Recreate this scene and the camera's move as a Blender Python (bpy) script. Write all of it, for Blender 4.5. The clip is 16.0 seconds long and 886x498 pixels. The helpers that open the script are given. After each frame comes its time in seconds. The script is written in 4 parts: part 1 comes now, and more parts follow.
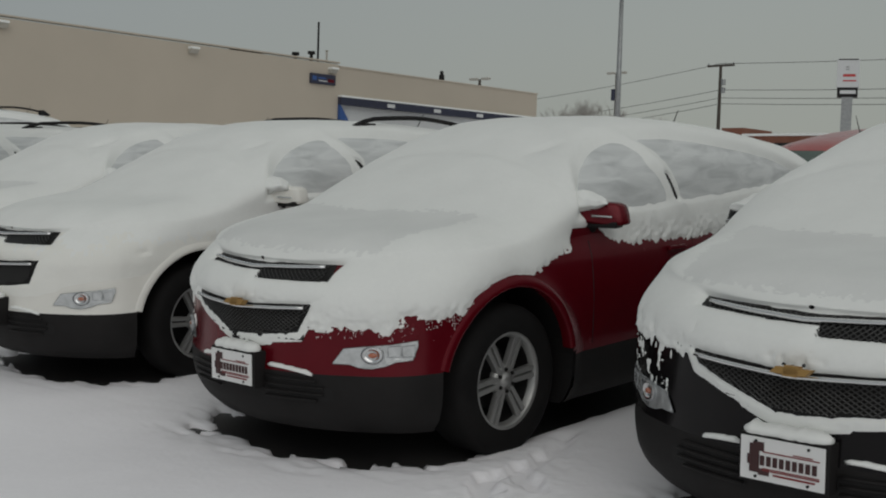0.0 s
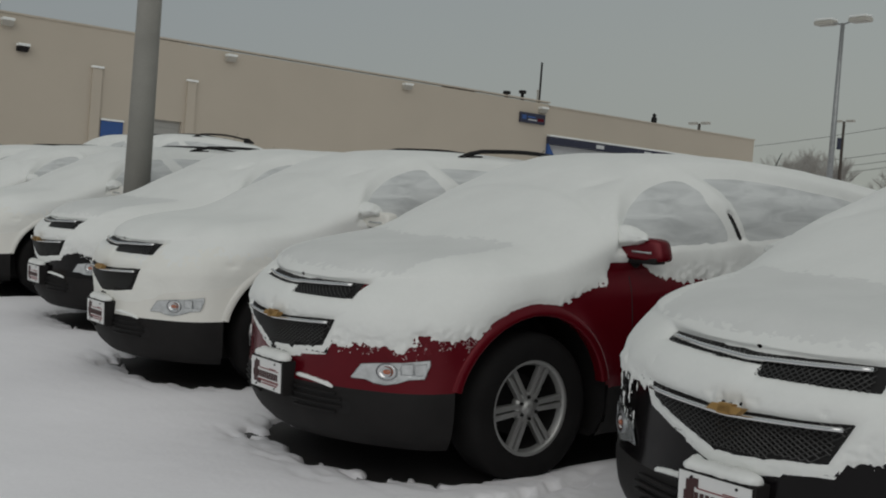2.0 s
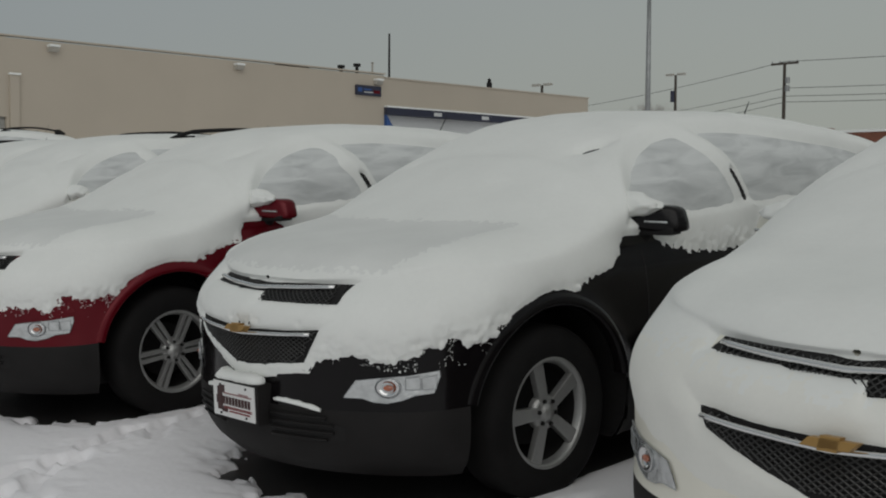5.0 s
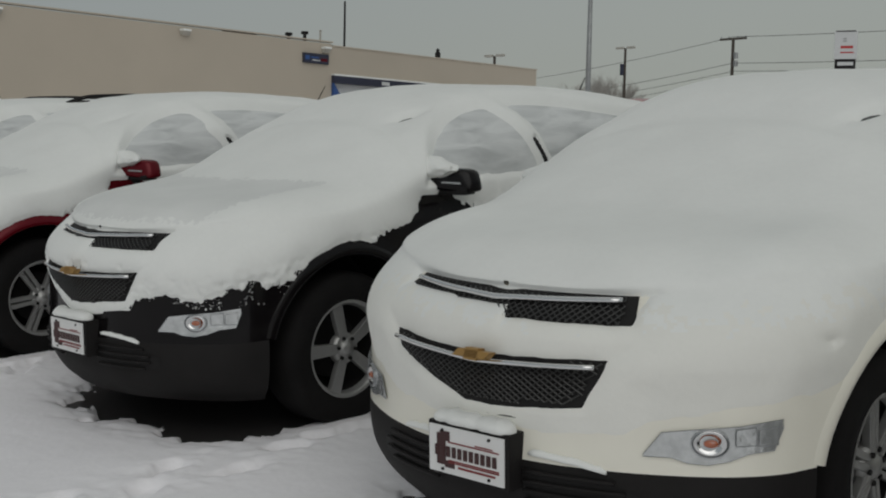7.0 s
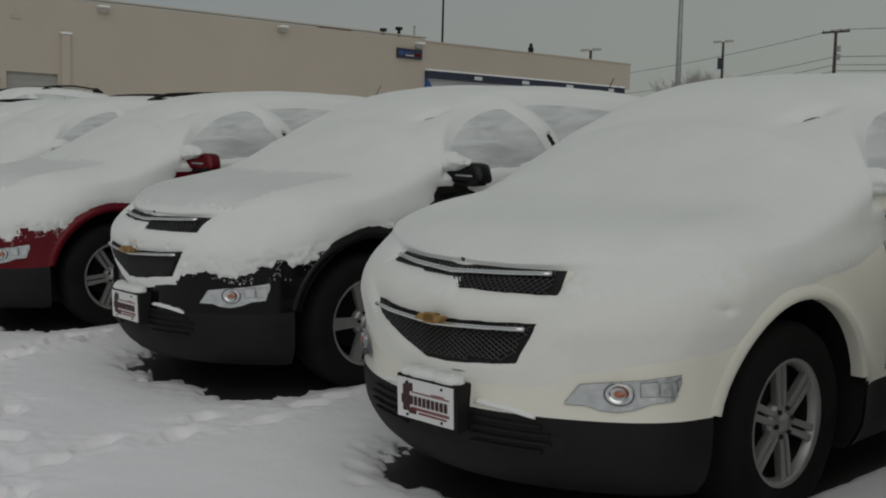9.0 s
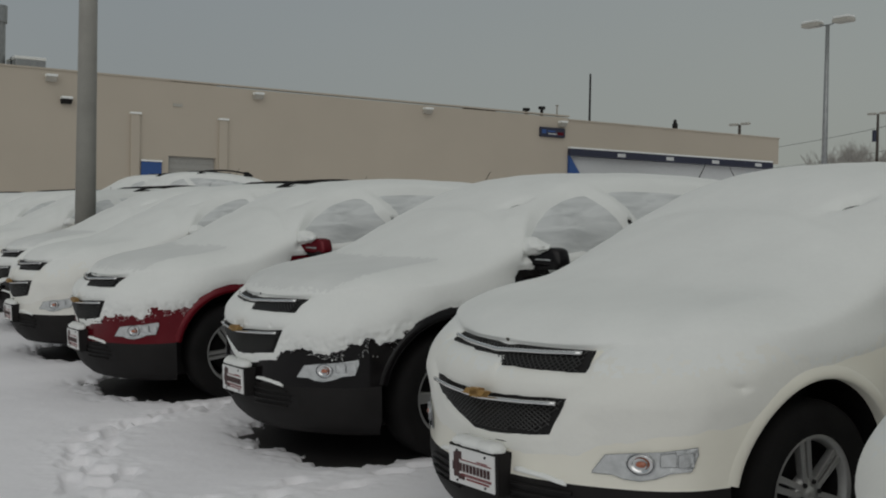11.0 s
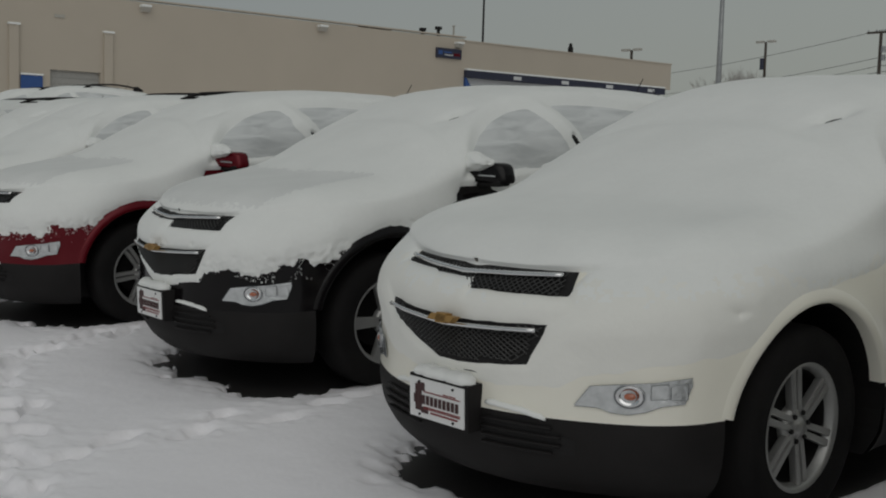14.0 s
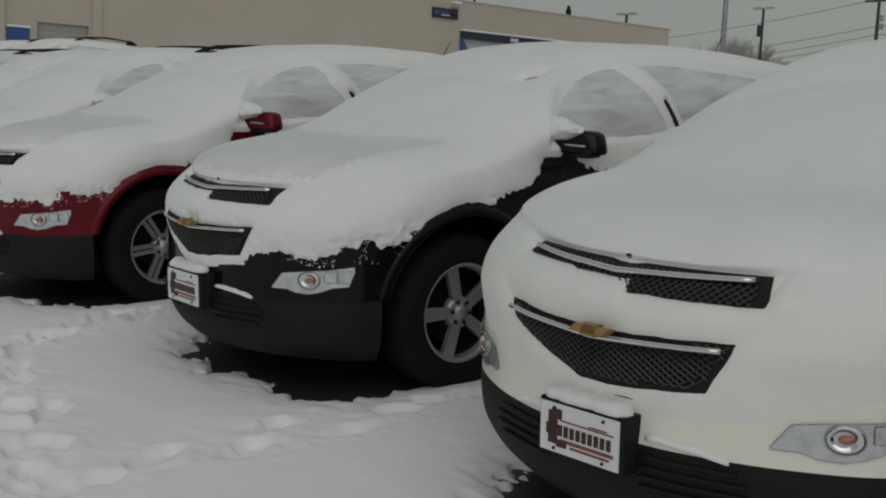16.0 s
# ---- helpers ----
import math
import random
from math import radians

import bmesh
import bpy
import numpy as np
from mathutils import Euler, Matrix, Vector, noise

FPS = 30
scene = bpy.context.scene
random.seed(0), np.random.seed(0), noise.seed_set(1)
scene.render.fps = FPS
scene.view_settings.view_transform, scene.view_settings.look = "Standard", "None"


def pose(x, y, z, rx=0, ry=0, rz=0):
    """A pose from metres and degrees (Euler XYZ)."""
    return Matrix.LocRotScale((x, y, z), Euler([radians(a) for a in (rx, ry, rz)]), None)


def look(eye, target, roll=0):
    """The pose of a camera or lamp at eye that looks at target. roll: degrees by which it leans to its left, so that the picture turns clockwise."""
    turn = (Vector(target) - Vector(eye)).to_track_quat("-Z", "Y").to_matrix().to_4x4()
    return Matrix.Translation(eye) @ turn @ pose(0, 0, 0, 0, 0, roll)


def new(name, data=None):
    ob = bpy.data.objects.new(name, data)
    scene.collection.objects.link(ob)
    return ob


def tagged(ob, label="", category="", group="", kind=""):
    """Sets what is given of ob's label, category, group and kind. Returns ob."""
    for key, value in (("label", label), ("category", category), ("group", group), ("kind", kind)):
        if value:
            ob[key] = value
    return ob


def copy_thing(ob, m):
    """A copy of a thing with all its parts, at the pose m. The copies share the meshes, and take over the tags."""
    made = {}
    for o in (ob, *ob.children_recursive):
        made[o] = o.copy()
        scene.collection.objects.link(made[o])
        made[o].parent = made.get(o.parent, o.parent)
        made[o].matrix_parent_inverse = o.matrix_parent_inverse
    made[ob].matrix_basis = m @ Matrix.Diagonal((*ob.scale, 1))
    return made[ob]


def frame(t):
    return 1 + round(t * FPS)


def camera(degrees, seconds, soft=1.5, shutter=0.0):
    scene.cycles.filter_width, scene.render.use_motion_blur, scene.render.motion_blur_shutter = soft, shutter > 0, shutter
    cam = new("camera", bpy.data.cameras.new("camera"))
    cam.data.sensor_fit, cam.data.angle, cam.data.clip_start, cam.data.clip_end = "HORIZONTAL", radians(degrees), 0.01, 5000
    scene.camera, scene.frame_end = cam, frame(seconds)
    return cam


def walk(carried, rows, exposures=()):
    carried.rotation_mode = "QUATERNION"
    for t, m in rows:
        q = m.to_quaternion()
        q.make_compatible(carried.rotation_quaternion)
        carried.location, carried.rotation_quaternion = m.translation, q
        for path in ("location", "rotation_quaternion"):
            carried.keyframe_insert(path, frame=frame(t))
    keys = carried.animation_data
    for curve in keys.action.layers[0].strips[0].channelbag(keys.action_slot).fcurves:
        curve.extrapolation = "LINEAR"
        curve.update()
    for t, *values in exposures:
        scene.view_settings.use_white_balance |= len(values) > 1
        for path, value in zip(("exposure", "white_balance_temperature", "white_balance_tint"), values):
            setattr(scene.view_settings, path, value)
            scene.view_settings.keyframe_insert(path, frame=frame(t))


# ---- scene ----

cam = camera(42.45, 16.0, soft=2.0)
PATH = [  # seconds, place, turn to the left, tilt, roll
    (0.00, (4.404, -3.488, 1.388), 41.44, -3.02, 1.82),
    (0.50, (4.568, -3.311, 1.377), 47.16, -1.48, 2.25),
    (1.00, (4.752, -3.134, 1.401), 49.44, -1.95, 6.04),
    (1.50, (4.971, -3.052, 1.386), 51.35, -1.33, 4.45),
    (2.00, (5.181, -2.916, 1.375), 52.51, -1.63, 4.49),
    (2.50, (5.418, -2.792, 1.386), 52.60, -3.42, 2.50),
    (3.00, (5.713, -2.787, 1.362), 50.45, -2.43, 1.30),
    (3.50, (6.016, -2.748, 1.386), 47.21, -2.86, -0.31),
    (3.70, (6.146, -2.711, 1.383), 48.08, -2.69, 2.12),
    (5.80, (7.273, -2.511, 1.378), 45.02, -2.80, -0.31),
    (6.00, (7.379, -2.535, 1.368), 44.08, -2.76, 1.34),
    (6.50, (7.606, -2.551, 1.379), 43.78, -4.82, -1.26),
    (7.00, (7.876, -2.508, 1.355), 43.96, -4.22, 1.25),
    (7.50, (8.057, -2.553, 1.381), 43.51, -4.92, -1.36),
    (8.00, (8.279, -2.696, 1.370), 43.88, -4.95, 1.40),
    (8.50, (8.479, -2.676, 1.372), 47.03, -4.01, 0.53),
    (8.70, (8.571, -2.662, 1.370), 47.81, -4.23, 0.92),
    (10.80, (9.276, -2.593, 1.424), 56.38, -2.61, 1.09),
    (11.00, (9.337, -2.619, 1.440), 56.57, -1.00, 1.11),
    (11.50, (9.530, -2.726, 1.417), 58.41, 0.32, 2.07),
    (12.00, (9.568, -2.708, 1.427), 59.20, 0.04, 0.40),
    (12.50, (9.437, -2.665, 1.410), 58.59, -0.15, 2.29),
    (13.00, (9.254, -2.578, 1.407), 56.96, -1.61, 2.20),
    (13.50, (8.997, -2.554, 1.392), 53.38, -4.22, 2.74),
    (14.00, (8.767, -2.569, 1.375), 50.91, -4.72, 1.82),
    (14.50, (8.505, -2.467, 1.385), 50.58, -5.95, 1.18),
    (15.00, (8.286, -2.405, 1.387), 50.31, -5.14, 2.55),
    (15.50, (8.004, -2.390, 1.386), 49.31, -4.96, 2.27),
    (16.00, (7.756, -2.373, 1.368), 50.02, -6.57, 2.87),
]
walk(cam, [(t, pose(*e, 90 + tilt, 0, turn) @ pose(0, 0, 0, 0, 0, roll)) for t, e, turn, tilt, roll in PATH],
     [(0.0, 0.0), (3.5, 0.0), (6.0, 0.02), (7.0, 0.02), (7.5, -0.14), (8.0, -0.18), (8.7, -0.24), (11.0, -0.12), (12.5, -0.1), (13.5, -0.22), (14.5, -0.2), (16.0, -0.18)])

# ---------------------------------------------------------------- sky and light
world = bpy.data.worlds.new("overcast")
scene.world = world
world.use_nodes = True
wn, wl = world.node_tree.nodes, world.node_tree.links
wn.clear()
sky = wn.new("ShaderNodeTexSky")
sky.sky_type, sky.sun_disc = "NISHITA", False
sky.sun_elevation, sky.sun_rotation, sky.dust_density = radians(33), radians(130), 6.0
grey = wn.new("ShaderNodeHueSaturation")
grey.inputs["Saturation"].default_value = 0.12
grey.inputs["Value"].default_value = 0.05
wl.new(sky.outputs[0], grey.inputs["Color"])
# a cloud deck, brighter overhead than at the horizon
geo = wn.new("ShaderNodeTexCoord")
sep = wn.new("ShaderNodeSeparateXYZ")
wl.new(geo.outputs["Generated"], sep.inputs[0])
deck = wn.new("ShaderNodeValToRGB")
deck.color_ramp.elements[0].position, deck.color_ramp.elements[0].color = 0.0, (0.285, 0.305, 0.292, 1)
deck.color_ramp.elements[1].position, deck.color_ramp.elements[1].color = 1.0, (0.375, 0.39, 0.38, 1)
mid = deck.color_ramp.elements.new(0.25)
mid.color = (0.25, 0.285, 0.308, 1)
wl.new(sep.outputs["Z"], deck.inputs[0])
puff = wn.new("ShaderNodeTexNoise")
puff.inputs["Scale"].default_value, puff.inputs["Detail"].default_value = 2.2, 4.0
wl.new(geo.outputs["Generated"], puff.inputs["Vector"])
soft_puff = wn.new("ShaderNodeMapRange")
soft_puff.inputs["To Min"].default_value, soft_puff.inputs["To Max"].default_value = 0.93, 1.07
wl.new(puff.outputs[0], soft_puff.inputs[0])
cloud = wn.new("ShaderNodeVectorMath")
cloud.operation = "SCALE"
wl.new(deck.outputs[0], cloud.inputs[0])
wl.new(soft_puff.outputs[0], cloud.inputs["Scale"])
toward = wn.new("ShaderNodeMapRange")
toward.interpolation_type = "SMOOTHSTEP"
toward.inputs["From Min"].default_value, toward.inputs["From Max"].default_value = 0.25, 0.95
wl.new(sep.outputs["Y"], toward.inputs[0])
warm = wn.new("ShaderNodeMix")
warm.data_type = "RGBA"
warm.blend_type = "MULTIPLY"
warm.inputs[7].default_value = (1.22, 1.19, 1.10, 1)
wl.new(toward.outputs[0], warm.inputs[0])
wl.new(cloud.outputs[0], warm.inputs[6])
mix = wn.new("ShaderNodeMix")
mix.data_type = "RGBA"
mix.inputs[0].default_value = 0.88
wl.new(grey.outputs[0], mix.inputs[6])
wl.new(warm.outputs[2], mix.inputs[7])
bg = wn.new("ShaderNodeBackground")
bg.inputs["Strength"].default_value = 1.0
out = wn.new("ShaderNodeOutputWorld")
wl.new(mix.outputs[2], bg.inputs[0])
wl.new(bg.outputs[0], out.inputs[0])

sun = new("sun", bpy.data.lights.new("sun", "SUN"))
sun.data.energy, sun.data.angle, sun.data.color = 0.54, radians(60), (1.0, 0.97, 0.92)
sun.matrix_world = look((14, -12, 12), (0, 0, 0))
scene.view_settings.exposure = 0.0

# ---------------------------------------------------------------- materials


def material(name, color, rough=0.5, metal=0.0, spec=0.5, coat=0.0, vary=0.15, scale=6.0, bump=0.0, bump_scale=60.0, color2=None, object_vary=0.0):
    """A surface with colour drift at two scales and fine relief."""
    m = bpy.data.materials.new(name)
    m.use_nodes = True
    n, l = m.node_tree.nodes, m.node_tree.links
    b = n["Principled BSDF"]
    b.inputs["Roughness"].default_value, b.inputs["Metallic"].default_value = rough, metal
    b.inputs["Specular IOR Level"].default_value = spec
    b.inputs["Coat Weight"].default_value = coat
    b.inputs["Coat Roughness"].default_value = 0.08
    co = n.new("ShaderNodeTexCoord")
    big, fine = n.new("ShaderNodeTexNoise"), n.new("ShaderNodeTexNoise")
    for k, s, d in ((big, scale, 5.0), (fine, bump_scale, 6.0)):
        k.inputs["Scale"].default_value, k.inputs["Detail"].default_value = s, d
        l.new(co.outputs["Object"], k.inputs["Vector"])
    add = n.new("ShaderNodeMath")
    add.operation = "MULTIPLY_ADD"
    add.inputs[1].default_value = 0.35
    l.new(fine.outputs[0], add.inputs[0])
    l.new(big.outputs[0], add.inputs[2])
    ramp = n.new("ShaderNodeMapRange")
    ramp.inputs["From Min"].default_value, ramp.inputs["From Max"].default_value = 0.42, 0.92
    l.new(add.outputs[0], ramp.inputs[0])
    mixc = n.new("ShaderNodeMix")
    mixc.data_type = "RGBA"
    c2 = color2 or tuple(c * (1 - vary) for c in color)
    mixc.inputs[6].default_value, mixc.inputs[7].default_value = (*color, 1), (*c2, 1)
    l.new(ramp.outputs[0], mixc.inputs[0])
    l.new(mixc.outputs[2], b.inputs["Base Color"])
    rr = n.new("ShaderNodeMapRange")
    rr.inputs["To Min"].default_value, rr.inputs["To Max"].default_value = max(0.02, rough - 0.08), min(1, rough + 0.08)
    l.new(fine.outputs[0], rr.inputs[0])
    l.new(rr.outputs[0], b.inputs["Roughness"])
    if bump:
        bp = n.new("ShaderNodeBump")
        bp.inputs["Strength"].default_value, bp.inputs["Distance"].default_value = bump, 0.01
        l.new(add.outputs[0], bp.inputs["Height"])
        l.new(bp.outputs[0], b.inputs["Normal"])
    return m


SNOW = material("snow", (0.86, 0.87, 0.845), 0.85, spec=0.2, vary=0.06, scale=3.0, bump=0.5, bump_scale=45)
# greyer for the thin layer and for the hood's shading, put into the colour
SNOW_THIN_SHADED = material("thin shaded hood snow", (0.78, 0.788, 0.77), 0.75, spec=0.3, vary=0.07, scale=4.0, bump=0.25, bump_scale=60)
SNOW_PALE = material("thin snow over pale paint", (0.86, 0.855, 0.805), 0.7, spec=0.3, vary=0.05, scale=4.0, bump=0.25, bump_scale=60)
SNOW_GROUND = material("trodden snow", (0.965, 0.945, 0.968), 0.85, spec=0.2, vary=0.07, scale=0.9, bump=0.5, bump_scale=30)
ASPHALT = material("wet asphalt", (0.045, 0.042, 0.041), 0.5, vary=0.4, scale=2.0, bump=0.5, bump_scale=160)
WALL = material("beige render", (0.49, 0.433, 0.355), 0.85, vary=0.06, scale=0.35, bump=0.2, bump_scale=25)
CONCRETE = material("pole concrete", (0.33, 0.32, 0.29), 0.8, vary=0.2, scale=3.0, bump=0.3, bump_scale=70)
RED = material("dark red paint", (0.125, 0.003, 0.009), 0.24, metal=0.3, spec=0.25, coat=0.1, vary=0.12, bump_scale=9)
BLACK = material("black paint", (0.0065, 0.0055, 0.006), 0.14, spec=0.22, coat=0.0, vary=0.15, bump_scale=9)
BRIGHT_RED = material("bright red paint", (0.36, 0.012, 0.012), 0.3, coat=0.4, vary=0.1, bump_scale=9)
CREAM = material("cream paint", (0.86, 0.835, 0.735), 0.35, coat=0.3, vary=0.04, bump_scale=9)
WHITE = material("white paint", (0.80, 0.785, 0.73), 0.35, coat=0.3, vary=0.05, bump_scale=9)
SILVER = material("silver paint", (0.32, 0.33, 0.34), 0.35, metal=0.6, coat=0.6, vary=0.1)
PLASTIC = material("dark grey plastic", (0.0165, 0.015, 0.0148), 0.65, spec=0.2, vary=0.3, bump=0.15, bump_scale=200)
RUBBER = material("tyre rubber", (0.014, 0.0132, 0.0132), 0.9, spec=0.15, vary=0.4, bump=0.2, bump_scale=120)
ALLOY = material("alloy", (0.38, 0.38, 0.37), 0.36, metal=0.6, vary=0.2)
CHROME = material("chrome", (0.75, 0.75, 0.75), 0.12, metal=1.0, vary=0.1)
GOLD = material("gold badge", (0.42, 0.25, 0.08), 0.45, metal=0.4, vary=0.2)
DARK = material("black mesh plastic", (0.014, 0.013, 0.013), 0.6, spec=0.25, vary=0.3)

# ---------------------------------------------------------------- helpers for building


def mesh_object(name, verts, faces, mat, parent=None, label="", smooth=True):
    me = bpy.data.meshes.new(name)
    me.from_pydata([tuple(v) for v in verts], [], [tuple(f) for f in faces])
    me.update()
    if smooth:
        me.polygons.foreach_set("use_smooth", [True] * len(me.polygons))
    me.materials.append(mat)
    ob = new(name, me)
    if parent is not None:
        ob.parent = parent
    if label:
        ob["label"] = label
    return ob


def part(name, bm, mat, parent, label="", smooth=False):
    me = bpy.data.meshes.new(name)
    bm.normal_update()
    bm.to_mesh(me)
    bm.free()
    if smooth:
        me.polygons.foreach_set("use_smooth", [True] * len(me.polygons))
    me.materials.append(mat)
    ob = new(name, me)
    if parent is not None:
        ob.parent = parent
    if label:
        ob["label"] = label
    return ob


def box(bm, x0, x1, y0, y1, z0, z1, bevel=0.0, m=None):
    r = bmesh.ops.create_cube(bm, size=1.0)
    for v in r["verts"]:
        v.co = Vector((x0 + (v.co.x + 0.5) * (x1 - x0), y0 + (v.co.y + 0.5) * (y1 - y0), z0 + (v.co.z + 0.5) * (z1 - z0)))
    vs = r["verts"]
    if bevel:
        es = list({e for v in vs for e in v.link_edges})
        res = bmesh.ops.bevel(bm, geom=es, offset=bevel, segments=2, affect="EDGES", profile=0.6)
        vs = res["verts"]
    if m is not None:
        bmesh.ops.transform(bm, matrix=m, verts=list({v for v in vs}))
    return bm


def tube(bm, a, b, r0, r1, n=12, caps=True):
    a, b = Vector(a), Vector(b)
    q = (b - a).to_track_quat("Z", "Y").to_matrix().to_4x4()
    bmesh.ops.create_cone(bm, cap_ends=caps, segments=n, radius1=r0, radius2=r1, depth=(b - a).length, matrix=Matrix.Translation((a + b) / 2) @ q)
    return bm


def lathe(bm, profile, m, n=40):
    """Turns a profile of (radius, height) about the local z axis."""
    rings = []
    for r, h in profile:
        rings.append([bm.verts.new(m @ Vector((r * math.cos(k * math.tau / n), r * math.sin(k * math.tau / n), h))) for k in range(n)])
    for p, q in zip(rings, rings[1:]):
        for k in range(n):
            bm.faces.new((p[k], p[(k + 1) % n], q[(k + 1) % n], q[k]))
    return bm


def step(a, b, x):
    t = np.clip((x - a) / (b - a), 0, 1)
    return t * t * (3 - 2 * t)


def curve(x, keys):
    """A smooth line through (x, y) keys."""
    kx, ky = np.array(keys, float).T
    d = np.diff(ky) / np.diff(kx)
    tan = np.r_[d[0], np.where(d[1:] * d[:-1] > 0, 2 * d[1:] * d[:-1] / (d[1:] + d[:-1] + 1e-12), 0), d[-1]]
    x = np.clip(x, kx[0], kx[-1])
    i = np.clip(np.searchsorted(kx, x) - 1, 0, len(kx) - 2)
    h = kx[i + 1] - kx[i]
    t = (x - kx[i]) / h
    return (2 * t**3 - 3 * t**2 + 1) * ky[i] + (t**3 - 2 * t**2 + t) * h * tan[i] + (3 * t**2 - 2 * t**3) * ky[i + 1] + (t**3 - t**2) * h * tan[i + 1]


def value_noise(p, seed=0):
    """Smooth noise in -1..1 at points p (..., 3)."""
    q = np.floor(p).astype(np.int64)
    f = p - q
    f = f * f * (3 - 2 * f)
    total = np.zeros(p.shape[:-1])
    for dx in (0, 1):
        for dy in (0, 1):
            for dz in (0, 1):
                h = (q[..., 0] + dx) * 374761393 + (q[..., 1] + dy) * 668265263 + (q[..., 2] + dz) * 2147483647 + seed * 974711
                h = (h ^ (h >> 13)) * 1274126177
                h = (h ^ (h >> 16)) & 0xFFFF
                w = (f[..., 0] if dx else 1 - f[..., 0]) * (f[..., 1] if dy else 1 - f[..., 1]) * (f[..., 2] if dz else 1 - f[..., 2])
                total += w * (h / 32767.5 - 1)
    return total


def fractal(p, seed=0, octaves=4):
    out, amp = 0, 1.0
    for k in range(octaves):
        out = out + amp * value_noise(p * 2**k, seed + k)
        amp *= 0.5
    return out / 1.9


def grid_faces(nu, nv, keep=None):
    i = np.arange(nu * nv).reshape(nu, nv)
    f = np.stack([i[:-1, :-1], i[1:, :-1], i[1:, 1:], i[:-1, 1:]], -1)
    return f.reshape(-1, 4) if keep is None else f[keep]


def grid_normals(p):
    du, dv = np.gradient(p, axis=0), np.gradient(p, axis=1)
    n = np.cross(du, dv)
    return n / (np.linalg.norm(n, axis=-1, keepdims=True) + 1e-9)


def compact(verts, faces):
    used = np.unique(faces)
    back = np.zeros(len(verts), int)
    back[used] = np.arange(len(used))
    return verts[used], back[faces]


LOT = pose(0, 0, 0, 3.294, 0.456, 0)  # the lot climbs away from the lane


def lot_height(x, y):
    return -0.00796 * np.clip(x, -60, 20) + 0.05755 * np.clip(y, -14, 44)


# ---------------------------------------------------------------- the body of the cars
OUT_KEYS = [(0, 0.055), (0.22, 0.075), (0.42, 0.13), (0.6, 0.215), (0.76, 0.325), (0.87, 0.46), (0.935, 0.68), (0.965, 1.0),
            (0.98, 1.6), (0.99, 2.6), (0.985, 3.6), (0.96, 4.4), (0.9, 4.85), (0.78, 5.05), (0.5, 5.16), (0, 5.2)]
_k = np.array(OUT_KEYS, float)
_c = np.r_[0, np.cumsum(np.hypot(*np.diff(_k, axis=0).T))]
SEAM = _c[-1]
OUT_X = [(-_c[1], -_k[1, 0]), *zip(_c, _k[:, 0])]
OUT_Y = [(-_c[1], _k[1, 1]), *zip(_c, _k[:, 1])]


def outline(s):
    """Plan outline at arc length |s| from the middle of the nose; the sign gives the side."""
    a = np.abs(s)
    x, y = curve(a, OUT_X), curve(a, OUT_Y)
    e = 1e-3
    dx = curve(a + e, OUT_X) - curve(a - e, OUT_X)
    dy = curve(a + e, OUT_Y) - curve(a - e, OUT_Y)
    ln = np.hypot(dx, dy) + 1e-12
    g = np.where(s < 0, -1.0, 1.0)
    return x * g, y, dy / ln * g, -dx / ln  # place and outward normal


def belt(y):
    return curve(y, [(0, 0.995), (0.3, 1.0), (0.6, 1.025), (1.0, 1.05), (1.5, 1.075), (2.5, 1.10), (4.0, 1.16), (4.8, 1.18), (5.2, 1.10)])


def crown(y):
    return curve(y, [(0.0, 0.99), (0.2, 1.0), (0.3, 1.05), (0.47, 1.11), (0.87, 1.15), (1.0, 1.172), (1.15, 1.222), (1.35, 1.315), (1.55, 1.415), (1.75, 1.50), (1.95, 1.58),
                     (2.25, 1.645), (2.6, 1.672), (3.0, 1.675), (3.45, 1.652), (3.9, 1.608), (4.35, 1.545), (4.65, 1.45), (4.93, 1.23), (5.1, 1.15), (5.2, 1.10)])


def girdle(s, v):
    """Flanks and nose: s along the outline, v from the sill (0) to the belt (1)."""
    return girdle_at(*np.meshgrid(s, v, indexing="ij"))


def girdle_at(s, v):
    x, y, nx, ny = outline(s)
    z = 0.2 + v * (belt(y) - 0.2)
    front = 1 - step(0.25, 0.95, y)
    inset_front = curve(z, [(0.2, 0.12), (0.27, 0.05), (0.36, 0.01), (0.45, 0.0), (0.6, 0.012), (0.8, 0.012), (0.88, 0.035), (0.95, 0.085), (1.0, 0.16), (1.03, 0.2)])
    inset_side = curve(z, [(0.2, 0.07), (0.28, 0.03), (0.42, 0.02), (0.55, 0.005), (0.75, 0.0), (0.95, 0.015), (1.06, 0.045), (1.2, 0.075)])
    flare = 0.0
    for yc in (1.03, 4.05):
        flare = flare + 0.025 * np.exp(-((np.hypot(y - yc, (z - 0.4)) - 0.44) / 0.07) ** 2)
    d = front * inset_front + (1 - front) * (inset_side - flare)
    return np.stack([x - nx * d, y - ny * d, z], -1)


